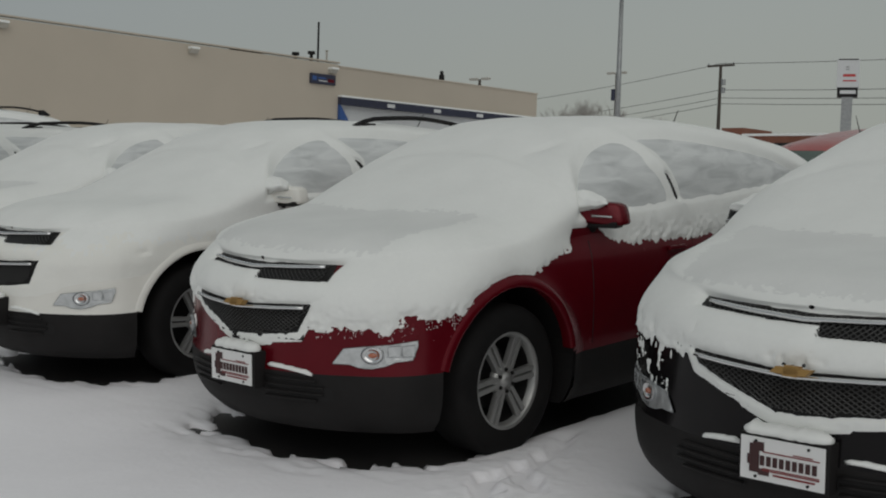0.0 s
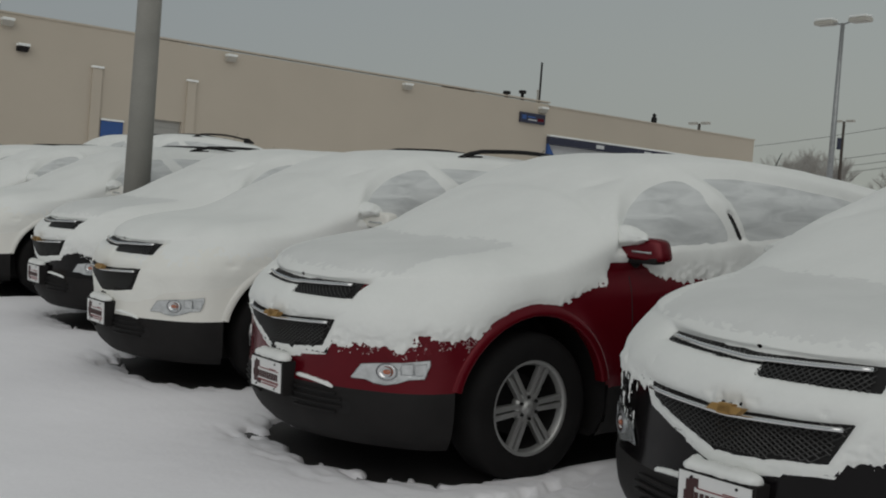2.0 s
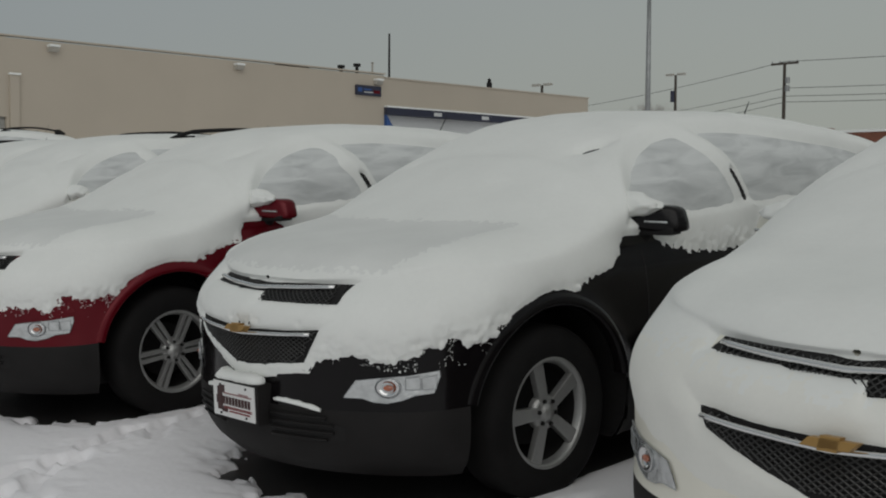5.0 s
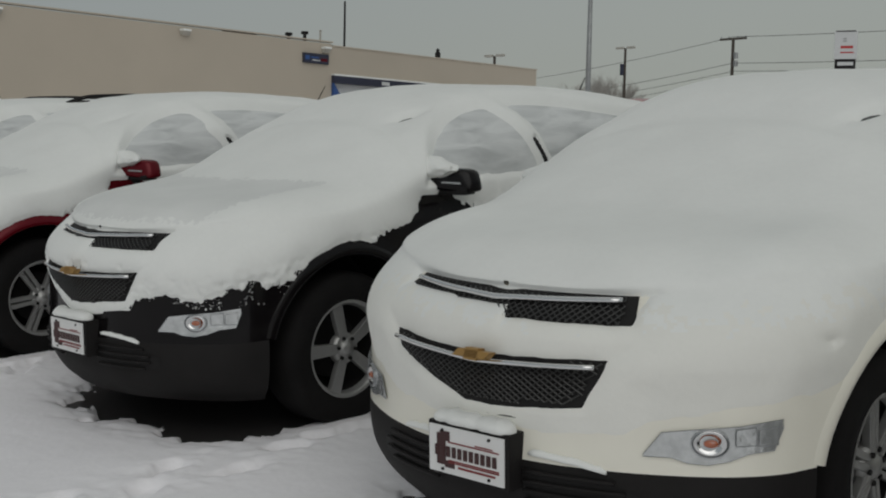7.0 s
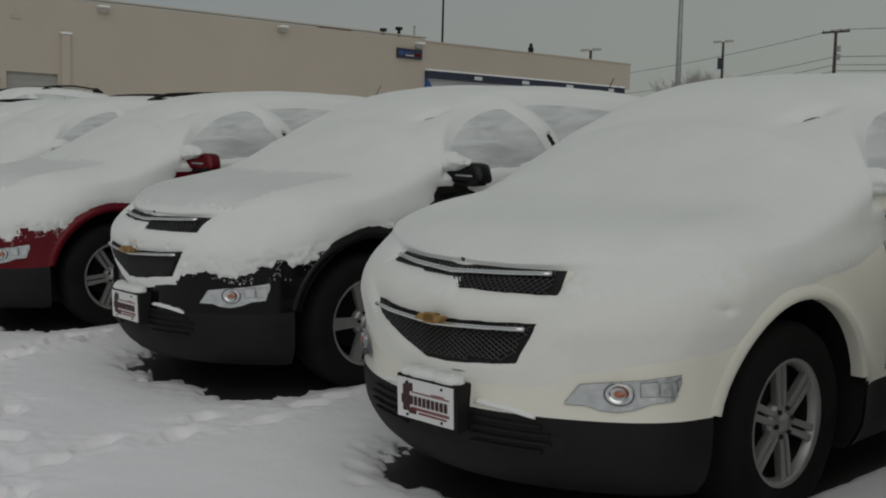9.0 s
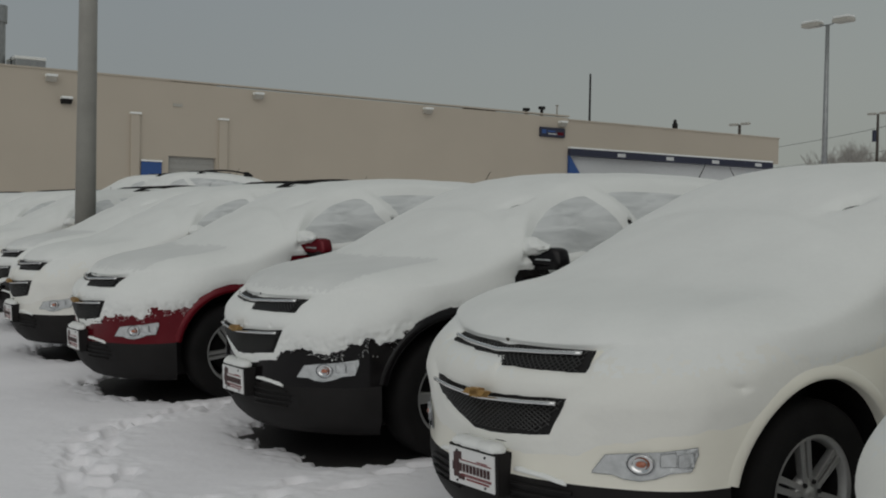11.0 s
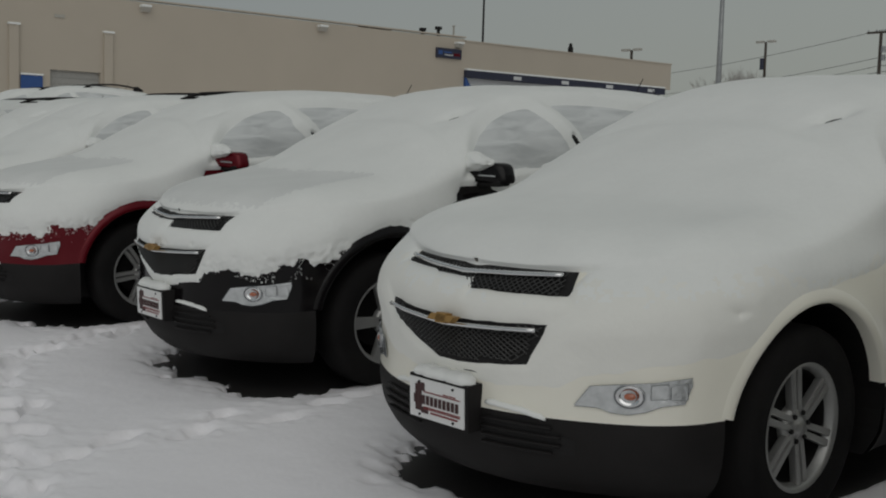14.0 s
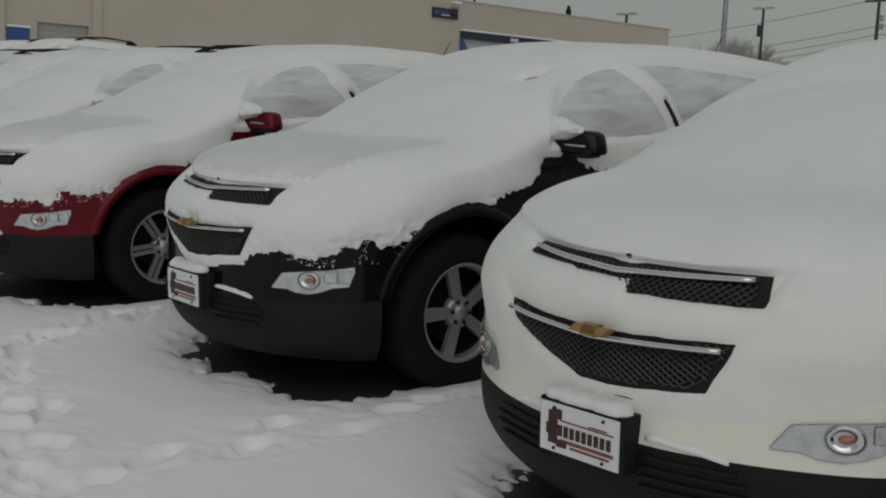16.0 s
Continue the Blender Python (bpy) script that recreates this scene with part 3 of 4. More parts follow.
PLATE_WHITE = material("white plate", (0.78, 0.78, 0.77), 0.45, vary=0.05)
PLATE_RED = material("dark red print", (0.22, 0.02, 0.02), 0.5, vary=0.1)
PLATE_INK = material("near black print", (0.05, 0.015, 0.015), 0.5, vary=0.1)


def nose_details(car, paint):
    """Grilles, badge, plate, lamps, mirrors and trim."""
    # upper and lower grille: black backing, diagonal mesh, bright bar on top
    for name, inside, box_x, z0, z1, gap in (("lower_grille", lower_grille_inside, 0.45, 0.62, 0.835, 0.028), ("upper_grille", upper_grille_inside, 0.50, 0.895, 0.998, 0.026)):
        xs = np.linspace(-box_x, box_x, 30)
        s = np.repeat(s_of_x(xs)[:, None], 8, 1)
        z = np.repeat(np.linspace(z0, z1, 8)[None], 30, 0)
        keep = inside(np.repeat(xs[:, None], 8, 1), z) > -0.05
        k = keep[:-1, :-1] & keep[1:, 1:]
        g = mesh_object(name, *compact(skin(s, z, 0.003).reshape(-1, 3), grid_faces(30, 8, k)), DARK, car, "black mesh grille")
        bm = bmesh.new()
        for sign in (1, -1):
            for x0 in np.arange(-box_x - 0.3, box_x + 0.3, gap):
                run = []
                for h in np.linspace(z0, z1, 14):
                    x = x0 + sign * (h - z0) * 1.5
                    if abs(x) < box_x and inside(np.array(x), np.array(h)) > -0.003:
                        run.append(skin(s_of_x(np.array([x])), np.array([h]), 0.011)[0])
                if len(run) > 1:
                    ribbon(bm, run[::2] if len(run) > 3 else run, 0.0028, 4)
        part("mesh", bm, MESH, g)
    bm = bmesh.new()
    xs = np.linspace(-0.453, 0.453, 25)
    ribbon(bm, skin(s_of_x(xs), 0.977 + 0.03 * np.abs(xs), 0.034), 0.010, 8)
    part("chrome_bar", bm, CHROME, car, "chrome bar over the upper grille", True)
    bm = bmesh.new()
    xs = np.linspace(-0.398, 0.398, 23)
    ribbon(bm, skin(s_of_x(xs), 0.790 + 0.046 * np.abs(xs), 0.026), 0.008, 8)
    part("chrome_bar", bm, CHROME, car, "chrome bar over the lower grille", True)
    bm = bmesh.new()
    m = pose(0.016, 0.022, 0.814, -8, 0, 0)
    for w, h in ((0.064, 0.012), (0.026, 0.019)):
        vs = [bm.verts.new(m @ Vector((x * w + z * 0.012 * (1 if w > 0.05 else 0.3), y * 0.016, z * h))) for y in (-1, 1) for x, z in ((-1, -1), (1, -1), (1, 1), (-1, 1))]
        for f in ((0, 1, 2, 3), (7, 6, 5, 4), (0, 4, 5, 1), (1, 5, 6, 2), (2, 6, 7, 3), (3, 7, 4, 0)):
            bm.faces.new([vs[q] for q in f])
    part("badge", bm, GOLD, car, "gold badge half covered in snow")
    # front plate on its dark bracket
    plate = new("front_plate")
    plate.parent = car
    bm = bmesh.new()
    box(bm, -0.163, 0.166, 0.004, 0.09, 0.406, 0.582, 0.006)
    part("bracket", bm, PLASTIC, plate)
    bm = bmesh.new()
    box(bm, -0.1525, 0.1525, -0.004, 0.003, 0.419, 0.571, 0.0015)
    part("panel", bm, PLATE_WHITE, plate, "white dealer plate")
    bm = bmesh.new()
    box(bm, -0.118, -0.082, -0.0065, -0.0035, 0.447, 0.548)
    box(bm, -0.105, -0.065, -0.0066, -0.0034, 0.525, 0.556, 0, None)
    box(bm, -0.085, -0.045, -0.0067, -0.0033, 0.440, 0.462, 0, None)
    part("print", bm, PLATE_INK, plate)
    bm = bmesh.new()
    for z in (0.521, 0.462, 0.456):
        box(bm, -0.07, 0.135, -0.0068, -0.0034, z, z + 0.0035)
    box(bm, 0.04, 0.11, -0.0068, -0.0034, 0.528, 0.531)
    part("print", bm, PLATE_RED, plate)
    for k in range(11):
        bm = bmesh.new()
        x = -0.126 + k * 0.0235
        box(bm, x, x + 0.0165, -0.0078, -0.004, 0.474, 0.509, 0.002)
        part("letter_bar", bm, PLATE_INK, plate)
    bm = bmesh.new()
    box(bm, -0.03, 0.12, -0.0068, -0.0034, 0.443, 0.449)
    part("print", bm, PLATE_RED, plate)
    for x in (-0.095, 0.095):
        for z in (0.432, 0.558):
            bm = bmesh.new()
            tube(bm, (x, 0, z), (x, -0.008, z), 0.006, 0.005, 10)
            part("screw", bm, PLASTIC, plate)
    # lower air intakes either side of the plate: dark patch painting recess shade, three ribs
    for side in (1, -1):
        xs = np.linspace(0.17, 0.53, 14)
        v, f = surf_patch(xs, [(0, 0.478), (0.40, 0.470), (0.53, 0.425)], [(0, 0.352), (0.6, 0.372)], 6, 0.002, side)
        intake = mesh_object("air_intake", v, f, DARK, car, "black ribbed air intake in the lower bumper")
        for k in range(4):
            bm = bmesh.new()
            xs = np.linspace(0.175, 0.50 - 0.03 * abs(k - 1.5), 9)
            ribbon(bm, skin(s_of_x(xs * side), 0.466 - 0.031 * k - 0.012 * (xs - 0.17), 0.010), 0.0065, 6)
            part("rib", bm, PLASTIC, intake, smooth=True)
    # corner lamps
    for side in (1, -1):
        xs = np.linspace(0.53, 0.847, 22)
        v, f = surf_patch(xs, LAMP_TOP, LAMP_LOW, 8, 0.007, side)
        lamp = mesh_object("corner_lamp", v, f, LENS, car, "clear corner lamp with an amber bulb")
        bm = bmesh.new()
        rim = [(a, b) for a, b in LAMP_TOP] + [(a, b) for a, b in LAMP_LOW[::-1]]
        rx, rz = np.array(rim).T
        ribbon(bm, skin(s_of_x(rx) * side, rz, 0.007), 0.0016, 5)
        part("rim", bm, SILVER, lamp)
        turn = pose(0, 0, 0, 0, 0, 32 * side)
        q = skin(s_of_x(np.array([0.694])) * side, np.array([0.598]), 0.006)[0]
        m = Matrix.Translation(q) @ turn @ pose(0, 0, 0, 90, 0, 0) @ Matrix.Diagonal((1.2, 0.92, 1, 1))
        bm = lathe(bmesh.new(), [(0.043, -0.004), (0.042, 0.008), (0.037, 0.010), (0.028, 0.003), (0.012, -0.004), (0.0, -0.005)], m, 24)
        part("reflector", bm, CHROME, lamp, "round chrome reflector", smooth=True)
        bm = lathe(bmesh.new(), [(0.046, 0.0), (0.046, 0.010), (0.043, 0.011), (0.043, 0.0)], m, 24)
        part("ring", bm, SILVER, lamp)
        bm = bmesh.new()
        bmesh.ops.create_uvsphere(bm, u_segments=14, v_segments=9, radius=0.015, matrix=m @ pose(0.002, 0, 0.008) @ Matrix.Diagonal((1.2, 0.9, 0.6, 1)))
        part("bulb", bm, AMBER, lamp, smooth=True)
        for x0, x1 in ((0.752, 0.795), (0.800, 0.838)):
            xs = np.linspace(x0, x1, 4)
            v, f = surf_patch(xs, [(0.7, 0.632), (0.85, 0.648)], [(0.7, 0.588), (0.85, 0.592)], 3, 0.011, side)
            cell = mesh_object("reflector", v, f, LENS, lamp, "square bright reflector")
            bm = bmesh.new()
            loop = [(x0, 0.590), (x1, 0.591), (x1, 0.645), (x0, 0.637), (x0, 0.590)]
            rx, rz = np.array(loop).T
            ribbon(bm, skin(s_of_x(rx) * side, rz, 0.012), 0.0014, 4)
            part("rim", bm, SILVER, cell)
        # mirror
        mir = new("mirror")
        mir.parent = car
        bm = bmesh.new()
        bmesh.ops.create_uvsphere(bm, u_segments=24, v_segments=14, radius=1.0)
        for vtx in bm.verts:
            c = vtx.co
            c = Vector([math.copysign(abs(q) ** 0.42, q) for q in c])
            tall = 0.062 * (1.0 + 0.10 * c.x) if c.z > 0 else 0.056 * (1.0 + 0.16 * c.x)
            back = 0.055 if c.y > 0 else 0.085 - 0.03 * (c.x + 1) * 0.5
            vtx.co = Vector((side * (0.97 + 0.145 * c.x - 0.018 * c.z), 1.66 + 0.05 * (c.x + 1) + back * c.y, 1.195 + tall * c.z - 0.004 * c.x))
        part("housing", bm, paint, mir, smooth=True)
        bm = bmesh.new()
        ribbon(bm, [(side * (0.98 + 0.105 * u), 1.631 + 0.034 * u, 1.186 - 0.004 * u) for u in np.linspace(0, 1, 5)], 0.006, 6)
        part("signal_strip", bm, LENS, mir, "pale signal strip")
        bm = bmesh.new()
        box(bm, -0.14, 0.12, -0.055, 0.05, -0.022, 0.012, 0.008, pose(side * 0.97, 1.715, 1.142, 0, 0, 12 * side))
        part("base", bm, DARK, mir, "black plastic underside")
        bm = bmesh.new()
        tube(bm, (side * 0.85, 1.73, 1.09), (side * 0.93, 1.71, 1.15), 0.06, 0.045, 14)
        part("arm", bm, DARK, mir, smooth=True)
        # shut lines of the doors
        for y, z0, z1 in ((1.66, 0.5, 1.05), (2.72, 0.46, 1.08), (3.62, 0.8, 1.12)):
            bm = bmesh.new()
            zz = np.linspace(z0, z1, 8)
            pts = skin(np.full(8, float(s_of_y(y))), zz, 0.0) * np.array([side, 1, 1])
            ribbon(bm, pts, 0.0035, 4)
            part("shut_line", bm, DARK, car)
        # door handles
        for y in (2.5, 3.5):
            bm = bmesh.new()
            w = skin(s_of_y(y), 0.955, 0.02)[0] * side
            box(bm, w - 0.012, w + 0.012, y - 0.09, y + 0.09, 0.94, 0.97, 0.008)
            part("door_handle", bm, paint, car)
        # dark trim over the side windows
        bm = bmesh.new()
        pts = []
        for y in np.linspace(1.98, 3.35, 26):
            row = canopy(np.array([s_of_y(y)]), np.linspace(0.0, 0.5, 120))[0]
            q = row[int(np.argmin(np.abs(row[:, 2] - window_top(y) - 0.004)))]
            pts.append((q[0] * side + 0.010 * side, q[1], q[2]))
        ribbon(bm, pts, 0.008, 5)
        part("window_trim", bm, DARK, car)
    # stub aerial on the roof
    bm = bmesh.new()
    tube(bm, (0, 4.05, 1.58), (0, 4.2, 1.79), 0.006, 0.003, 8)
    tube(bm, (0, 4.02, 1.57), (0, 4.06, 1.64), 0.03, 0.012, 10)
    part("aerial", bm, DARK, car)


def roof_rails(car):
    for side in (1, -1):
        rail = new("roof_rail")
        rail.parent = car
        bm = bmesh.new()
        ys = np.linspace(2.72, 4.3, 14)
        ribbon(bm, [(side * (0.60 - 0.02 * (y - 3)), y, curve(np.array([y]), [(2.7, 1.665), (2.95, 1.735), (3.4, 1.745), (4.0, 1.69), (4.3, 1.60)])[0]) for y in ys], 0.018, 8)
        part("bar", bm, DARK, rail, smooth=True)
        for y0, y1 in ((2.68, 2.98), (4.05, 4.33)):
            bm = bmesh.new()
            box(bm, side * 0.60 - 0.02, side * 0.60 + 0.02, y0, y1, 1.60, 1.70, 0.015)
            for vtx in bm.verts:
                if vtx.co.z > 1.65:
                    vtx.co.y = (y0 + y1) / 2 + (vtx.co.y - (y0 + y1) / 2) * 0.5 + (0.06 if y0 < 3 else -0.06)
            part("foot", bm, DARK, rail)


def snow_strip(name, label, pts, ry, rz, seed):
    """A narrow load of snow along a ledge, with an uneven top."""
    rng = random.Random(seed)
    bm = bmesh.new()
    rings, n = [], 10
    for i, q in enumerate(pts):
        end = min(1.0, 0.35 + min(i, len(pts) - 1 - i) * 0.5)
        ky, kz = ry * end * rng.uniform(0.85, 1.15), rz * end * rng.uniform(0.75, 1.25)
        rings.append([bm.verts.new((q[0] + rng.uniform(-0.003, 0.003), q[1] + ky * math.cos(k * math.tau / n), q[2] + (kz if k < n / 2 else rz * 0.6) * math.sin(k * math.tau / n))) for k in range(n)])
    for a, b in zip(rings, rings[1:]):
        for k in range(n):
            bm.faces.new((a[k], b[k], b[(k + 1) % n], a[(k + 1) % n]))
    bm.faces.new(rings[0])
    bm.faces.new(rings[-1][::-1])
    return tagged(part(name, bm, SNOW, None, smooth=True), label, "snow", kind="stuff")


def snow_loads(seed):
    """Snow on the mirrors, on the plate and on the bumper ledge of a car."""
    made = []
    for side in (1, -1):
        bm = bmesh.new()
        r = bmesh.ops.create_icosphere(bm, subdivisions=4, radius=1.0)
        for vtx in r["verts"]:
            c = vtx.co.normalized()
            k = 1 + 0.20 * noise.noise(c * 1.7 + Vector((side, seed, 0))) + 0.07 * noise.noise(c * 5 + Vector((side, seed, 3)))
            tall = 0.066 - 0.030 * max(c.x, -0.4)
            vtx.co = Vector((side * (0.925 + 0.125 * c.x * k), 1.66 + 0.085 * c.y * k, 1.252 + tall * c.z * k * (1 if c.z > 0 else 0.75) - 0.10 * max(0, -c.x - 0.3) * (c.z < 0)))
        made.append(tagged(part("mirror_snow", bm, SNOW, None, smooth=True), "rounded cap of snow on a wing mirror", "snow", kind="stuff"))
        xs = np.linspace(0.19, 0.43 if side > 0 else 0.36, 15)
        pts = skin(s_of_x(xs * side), 0.521 - 0.028 * ((xs - 0.19) / 0.24) ** 2, 0.004)
        made.append(snow_strip("ledge_snow", "thin ridge of snow on the bumper ledge", pts, 0.014, 0.013, seed * 7 + side))
    pts = [(x, 0.037, 0.590) for x in np.linspace(-0.155, 0.158, 17)]
    made.append(snow_strip("plate_snow", "snow lying on top of the front plate", pts, 0.042, 0.030, seed * 5))
    return made


def suv(name, label, paint, seed, fine=True, spokes=6, side_glass=None):
    car = new(name)
    tagged(car, label, "car", "parked cars in the row")
    shell_parts(paint, (GLASS_DARK, side_glass or GLASS_FROST), car, not fine)
    # dark underbody and wheel wells
    bm = bmesh.new()
    box(bm, -0.66, 0.66, 0.5, 4.75, 0.21, 0.62, 0.03)
    part("underbody", bm, DARK, car)
    for side in (1, -1):
        for y in (1.03, 4.05):
            wheel(car, 0.79 * side, y, side, spokes, seed + int(y))
            bm = bmesh.new()
            n = 26
            rows = []
            for k in range(n + 1):
                a = math.radians(-28 + k * 236 / n)
                row = []
                for r, xo in ((0.482, None), (0.482, 0.62), (0.30, 0.60)):
                    yy, zz = y - 0.02 + r * math.cos(a), max(0.2, 0.385 + TALL * r * math.sin(a))
                    if xo is None:
                        q = skin(s_of_y(yy), zz, -0.012)
                        row.append(bm.verts.new((q[0] * side, yy, zz)))
                    else:
                        row.append(bm.verts.new((xo * side, yy, zz)))
                rows.append(row)
            for p, q in zip(rows, rows[1:]):
                for k in range(2):
                    bm.faces.new((p[k], p[k + 1], q[k + 1], q[k]))
            part("wheel_well", bm, DARK, car)
            bm = bmesh.new()
            rows = []
            for k in range(n + 1):
                a = math.radians(14 + k * 152 / n)
                row = []
                for r, lift in ((0.452, -0.06), (0.450, -0.012), (0.455, -0.002), (0.470, 0.004), (0.490, 0.004), (0.512, -0.004)):
                    yy, zz = y - 0.02 + r * math.cos(a), 0.385 + TALL * r * math.sin(a)
                    q = skin(s_of_y(yy), zz, lift)
                    row.append(bm.verts.new((q[0] * side, q[1], q[2])))
                rows.append(row)
            for p, q in zip(rows, rows[1:]):
                for k in range(5):
                    bm.faces.new((p[k], p[k + 1], q[k + 1], q[k]))
            part("arch_lip", bm, paint, car, smooth=True)
    nose_details(car, paint)
    return car

# ---------------------------------------------------------------- ground
CARS = [  # place along the row, set-back, turn
    (0.0, 0.0, 0.0), (2.727, 0.228, 0.41), (5.505, 0.10, 2.17), (-2.646, 0.082, 0.24), (-5.348, 0.50, 0.0), (8.22, -0.32, 0.5),
    (-8.25, 0.35, 0.0), (-10.95, 0.3, 0.4), (-13.65, 0.4, 0.0), (-16.35, 0.35, -0.5), (-19.05, 0.3, 0.0), (-21.8, 0.4, 0.6), (-24.5, 0.3, 0.0), (-27.2, 0.4, 0.0),
]


def spread(dense, coarse_to, step_to):
    far, d, x = [], step_to, dense
    while x < coarse_to:
        d *= 1.25
        x += d
        far.append(x)
    return far


def ground_snow():
    xs = np.r_[sorted(-np.array(spread(20, 900, 0.05))), np.arange(-20, -1.5, 0.06), np.arange(-1.5, 0.6, 0.03), np.arange(0.6, 4.8, 0.02), np.arange(4.8, 7.5, 0.03), np.arange(7.5, 11.5, 0.06), np.array(spread(11.5, 900, 0.05))]
    ys = np.r_[sorted(-np.array(spread(6.5, 900, 0.05))), np.arange(-6.5, -3.5, 0.06), np.arange(-3.5, -1.5, 0.03), np.arange(-1.5, 1.2, 0.018), np.arange(1.2, 3.0, 0.06), np.array(spread(3.0, 900, 0.1))]
    x, y = np.meshgrid(xs, ys, indexing="ij")
    flat = np.stack([x, y, 0 * x], -1)
    near = (1 - step(9, 30, np.abs(y))) * (1 - step(14, 40, np.abs(x)))
    n1, n2 = fractal(flat * 1.3, 5, 4), fractal(flat * 7.0, 15, 4)
    z = lot_height(x, y) + 0.05 + near * (0.012 * n1 + 0.003 * n2)
    # footprints and scuffed snow in front of the noses
    rng = random.Random(11)
    trails = [[(0.9, 1.4), (1.25, 0.6), (1.45, 0.1), (1.6, -0.3), (1.9, -0.45), (2.55, -0.5), (3.3, -0.85), (4.3, -0.9)], [(1.05, 0.85), (1.5, 0.1), (1.9, -0.42), (2.7, -0.75), (3.8, -0.8)],
              [(3.87, 1.3), (3.84, 0.5), (3.76, 0.0), (3.8, -0.35), (3.9, -0.85), (4.4, -1.3)]]
    walked = []
    for trail in trails:
        for (xa, ya), (xb, yb) in zip(trail, trail[1:]):
            ln = math.hypot(xb - xa, yb - ya)
            ux, uy = (xb - xa) / ln, (yb - ya) / ln
            for k in range(max(1, round(ln / 0.24))):
                d, off = (k + rng.uniform(0.2, 0.8)) * 0.24, rng.choice((-1, 1)) * rng.uniform(0.04, 0.14)
                walked.append((xa + ux * d - uy * off, ya + uy * d + ux * off, math.atan2(uy, ux) + rng.uniform(-0.4, 0.4)))
    scuff = np.zeros(x.shape)
    box_i = np.searchsorted(xs, -1.5), np.searchsorted(xs, 7.5)
    box_j = np.searchsorted(ys, -4.5), np.searchsorted(ys, 1.6)
    part_x, part_y = x[box_i[0]:box_i[1], box_j[0]:box_j[1]], y[box_i[0]:box_i[1], box_j[0]:box_j[1]]
    dents = np.zeros(part_x.shape)
    rough_n = fractal(np.stack([part_x, part_y, 0 * part_x], -1) * 9.0, 23, 3)
    for fx, fy, an in walked:
        u = (part_x - fx) * math.cos(an) + (part_y - fy) * math.sin(an)
        v = -(part_x - fx) * math.sin(an) + (part_y - fy) * math.cos(an)
        r = np.sqrt((u / 0.15) ** 2 + (v / 0.07) ** 2) + 0.7 * rough_n
        dents = dents - 0.042 * (1 - step(0.6, 1.0, r)) + 0.004 * np.exp(-((r - 1.25) / 0.25) ** 2)
        scuff[box_i[0]:box_i[1], box_j[0]:box_j[1]] += np.exp(-(r / 2.2) ** 2)
    z[box_i[0]:box_i[1], box_j[0]:box_j[1]] += np.clip(dents, -0.046, 0.010)
    z += np.minimum(scuff, 1) * (0.010 * fractal(flat * 9.0, 60, 3) + 0.010 * fractal(flat * 24.0, 61, 2))
    # old wheel ruts along the lane, half filled again
    for yc in (-2.6, -4.3):
        z -= near * 0.016 * np.exp(-((y - yc - 0.05 * np.sin(x * 0.5)) / 0.16) ** 2) * (1 + 0.4 * n2)
    z = np.maximum(z, lot_height(x, y) + 0.012)
    gap = np.full(x.shape, 9.0)
    for cx, cy, _ in CARS:
        dx, dy = np.abs(x - cx) - 0.80, np.abs(y - cy - 2.70) - 2.42
        gap = np.minimum(gap, np.hypot(np.maximum(dx + 0.4, 0), np.maximum(dy + 0.4, 0)) - 0.4)
    gap += (0.04 + 0.12 * (1 - step(0.3, 0.9, y))) * fractal(flat * np.array([3.0, 4.0, 1.0]), 3, 4)
    gap += 0.16 * (1 - step(0.6, 1.3, y)) * fractal(flat * np.array([8.0, 15.0, 1.0]), 8, 3)
    z -= 0.022 * (1 - step(0.0, 0.25, gap)) + 0.07 * (1 - step(-0.03, 0.03, gap))
    keep = gap[:-1, :-1] > -0.06
    v, f = compact(np.stack([x, y, z], -1).reshape(-1, 3), grid_faces(*x.shape, keep))
    return tagged(mesh_object("snowy_ground", v, f, SNOW_GROUND), "white snow covering the sloping car lot, trodden in front of the cars", "ground", kind="structure")


ground_snow()
gx = np.array([-900, -60, 20, 900.0])
gy = np.array([-900, -14, 44, 900.0])
X, Y = np.meshgrid(gx, gy, indexing="ij")
tagged(mesh_object("ground", np.stack([X, Y, lot_height(X, Y)], -1).reshape(-1, 3), grid_faces(4, 4), ASPHALT, smooth=False),
       "wet dark asphalt bare under the parked cars", "ground", kind="structure")

# ---------------------------------------------------------------- the long building
WX = -40.85


def block(name, mat, x0, x1, y0, y1, z0, z1, parent=None, label="", bevel=0.0):
    bm = bmesh.new()
    box(bm, x0, x1, y0, y1, z0, z1, bevel)
    return part(name, bm, mat, parent, label)


NAVY = material("navy fascia", (0.024, 0.028, 0.055), 0.5, vary=0.2)
SIGN_BLUE = material("blue board", (0.03, 0.09, 0.28), 0.5, vary=0.15)
DOOR_GREY = material("grey roller door", (0.34, 0.335, 0.31), 0.6, vary=0.1)
PALE = material("pale panel", (0.62, 0.63, 0.63), 0.6, vary=0.06)
STEEL = material("galvanised steel", (0.36, 0.37, 0.37), 0.45, metal=0.6, vary=0.25)
FIXTURE = material("weathered fixture", (0.45, 0.43, 0.38), 0.6, vary=0.15)
BRICK = material("red brick", (0.24, 0.095, 0.06), 0.85, vary=0.3, scale=1.0, bump=0.3)
WOOD_POLE = material("tarred timber", (0.075, 0.062, 0.05), 0.85, vary=0.3)
BARK = material("winter twigs", (0.40, 0.38, 0.35), 0.9, vary=0.3)

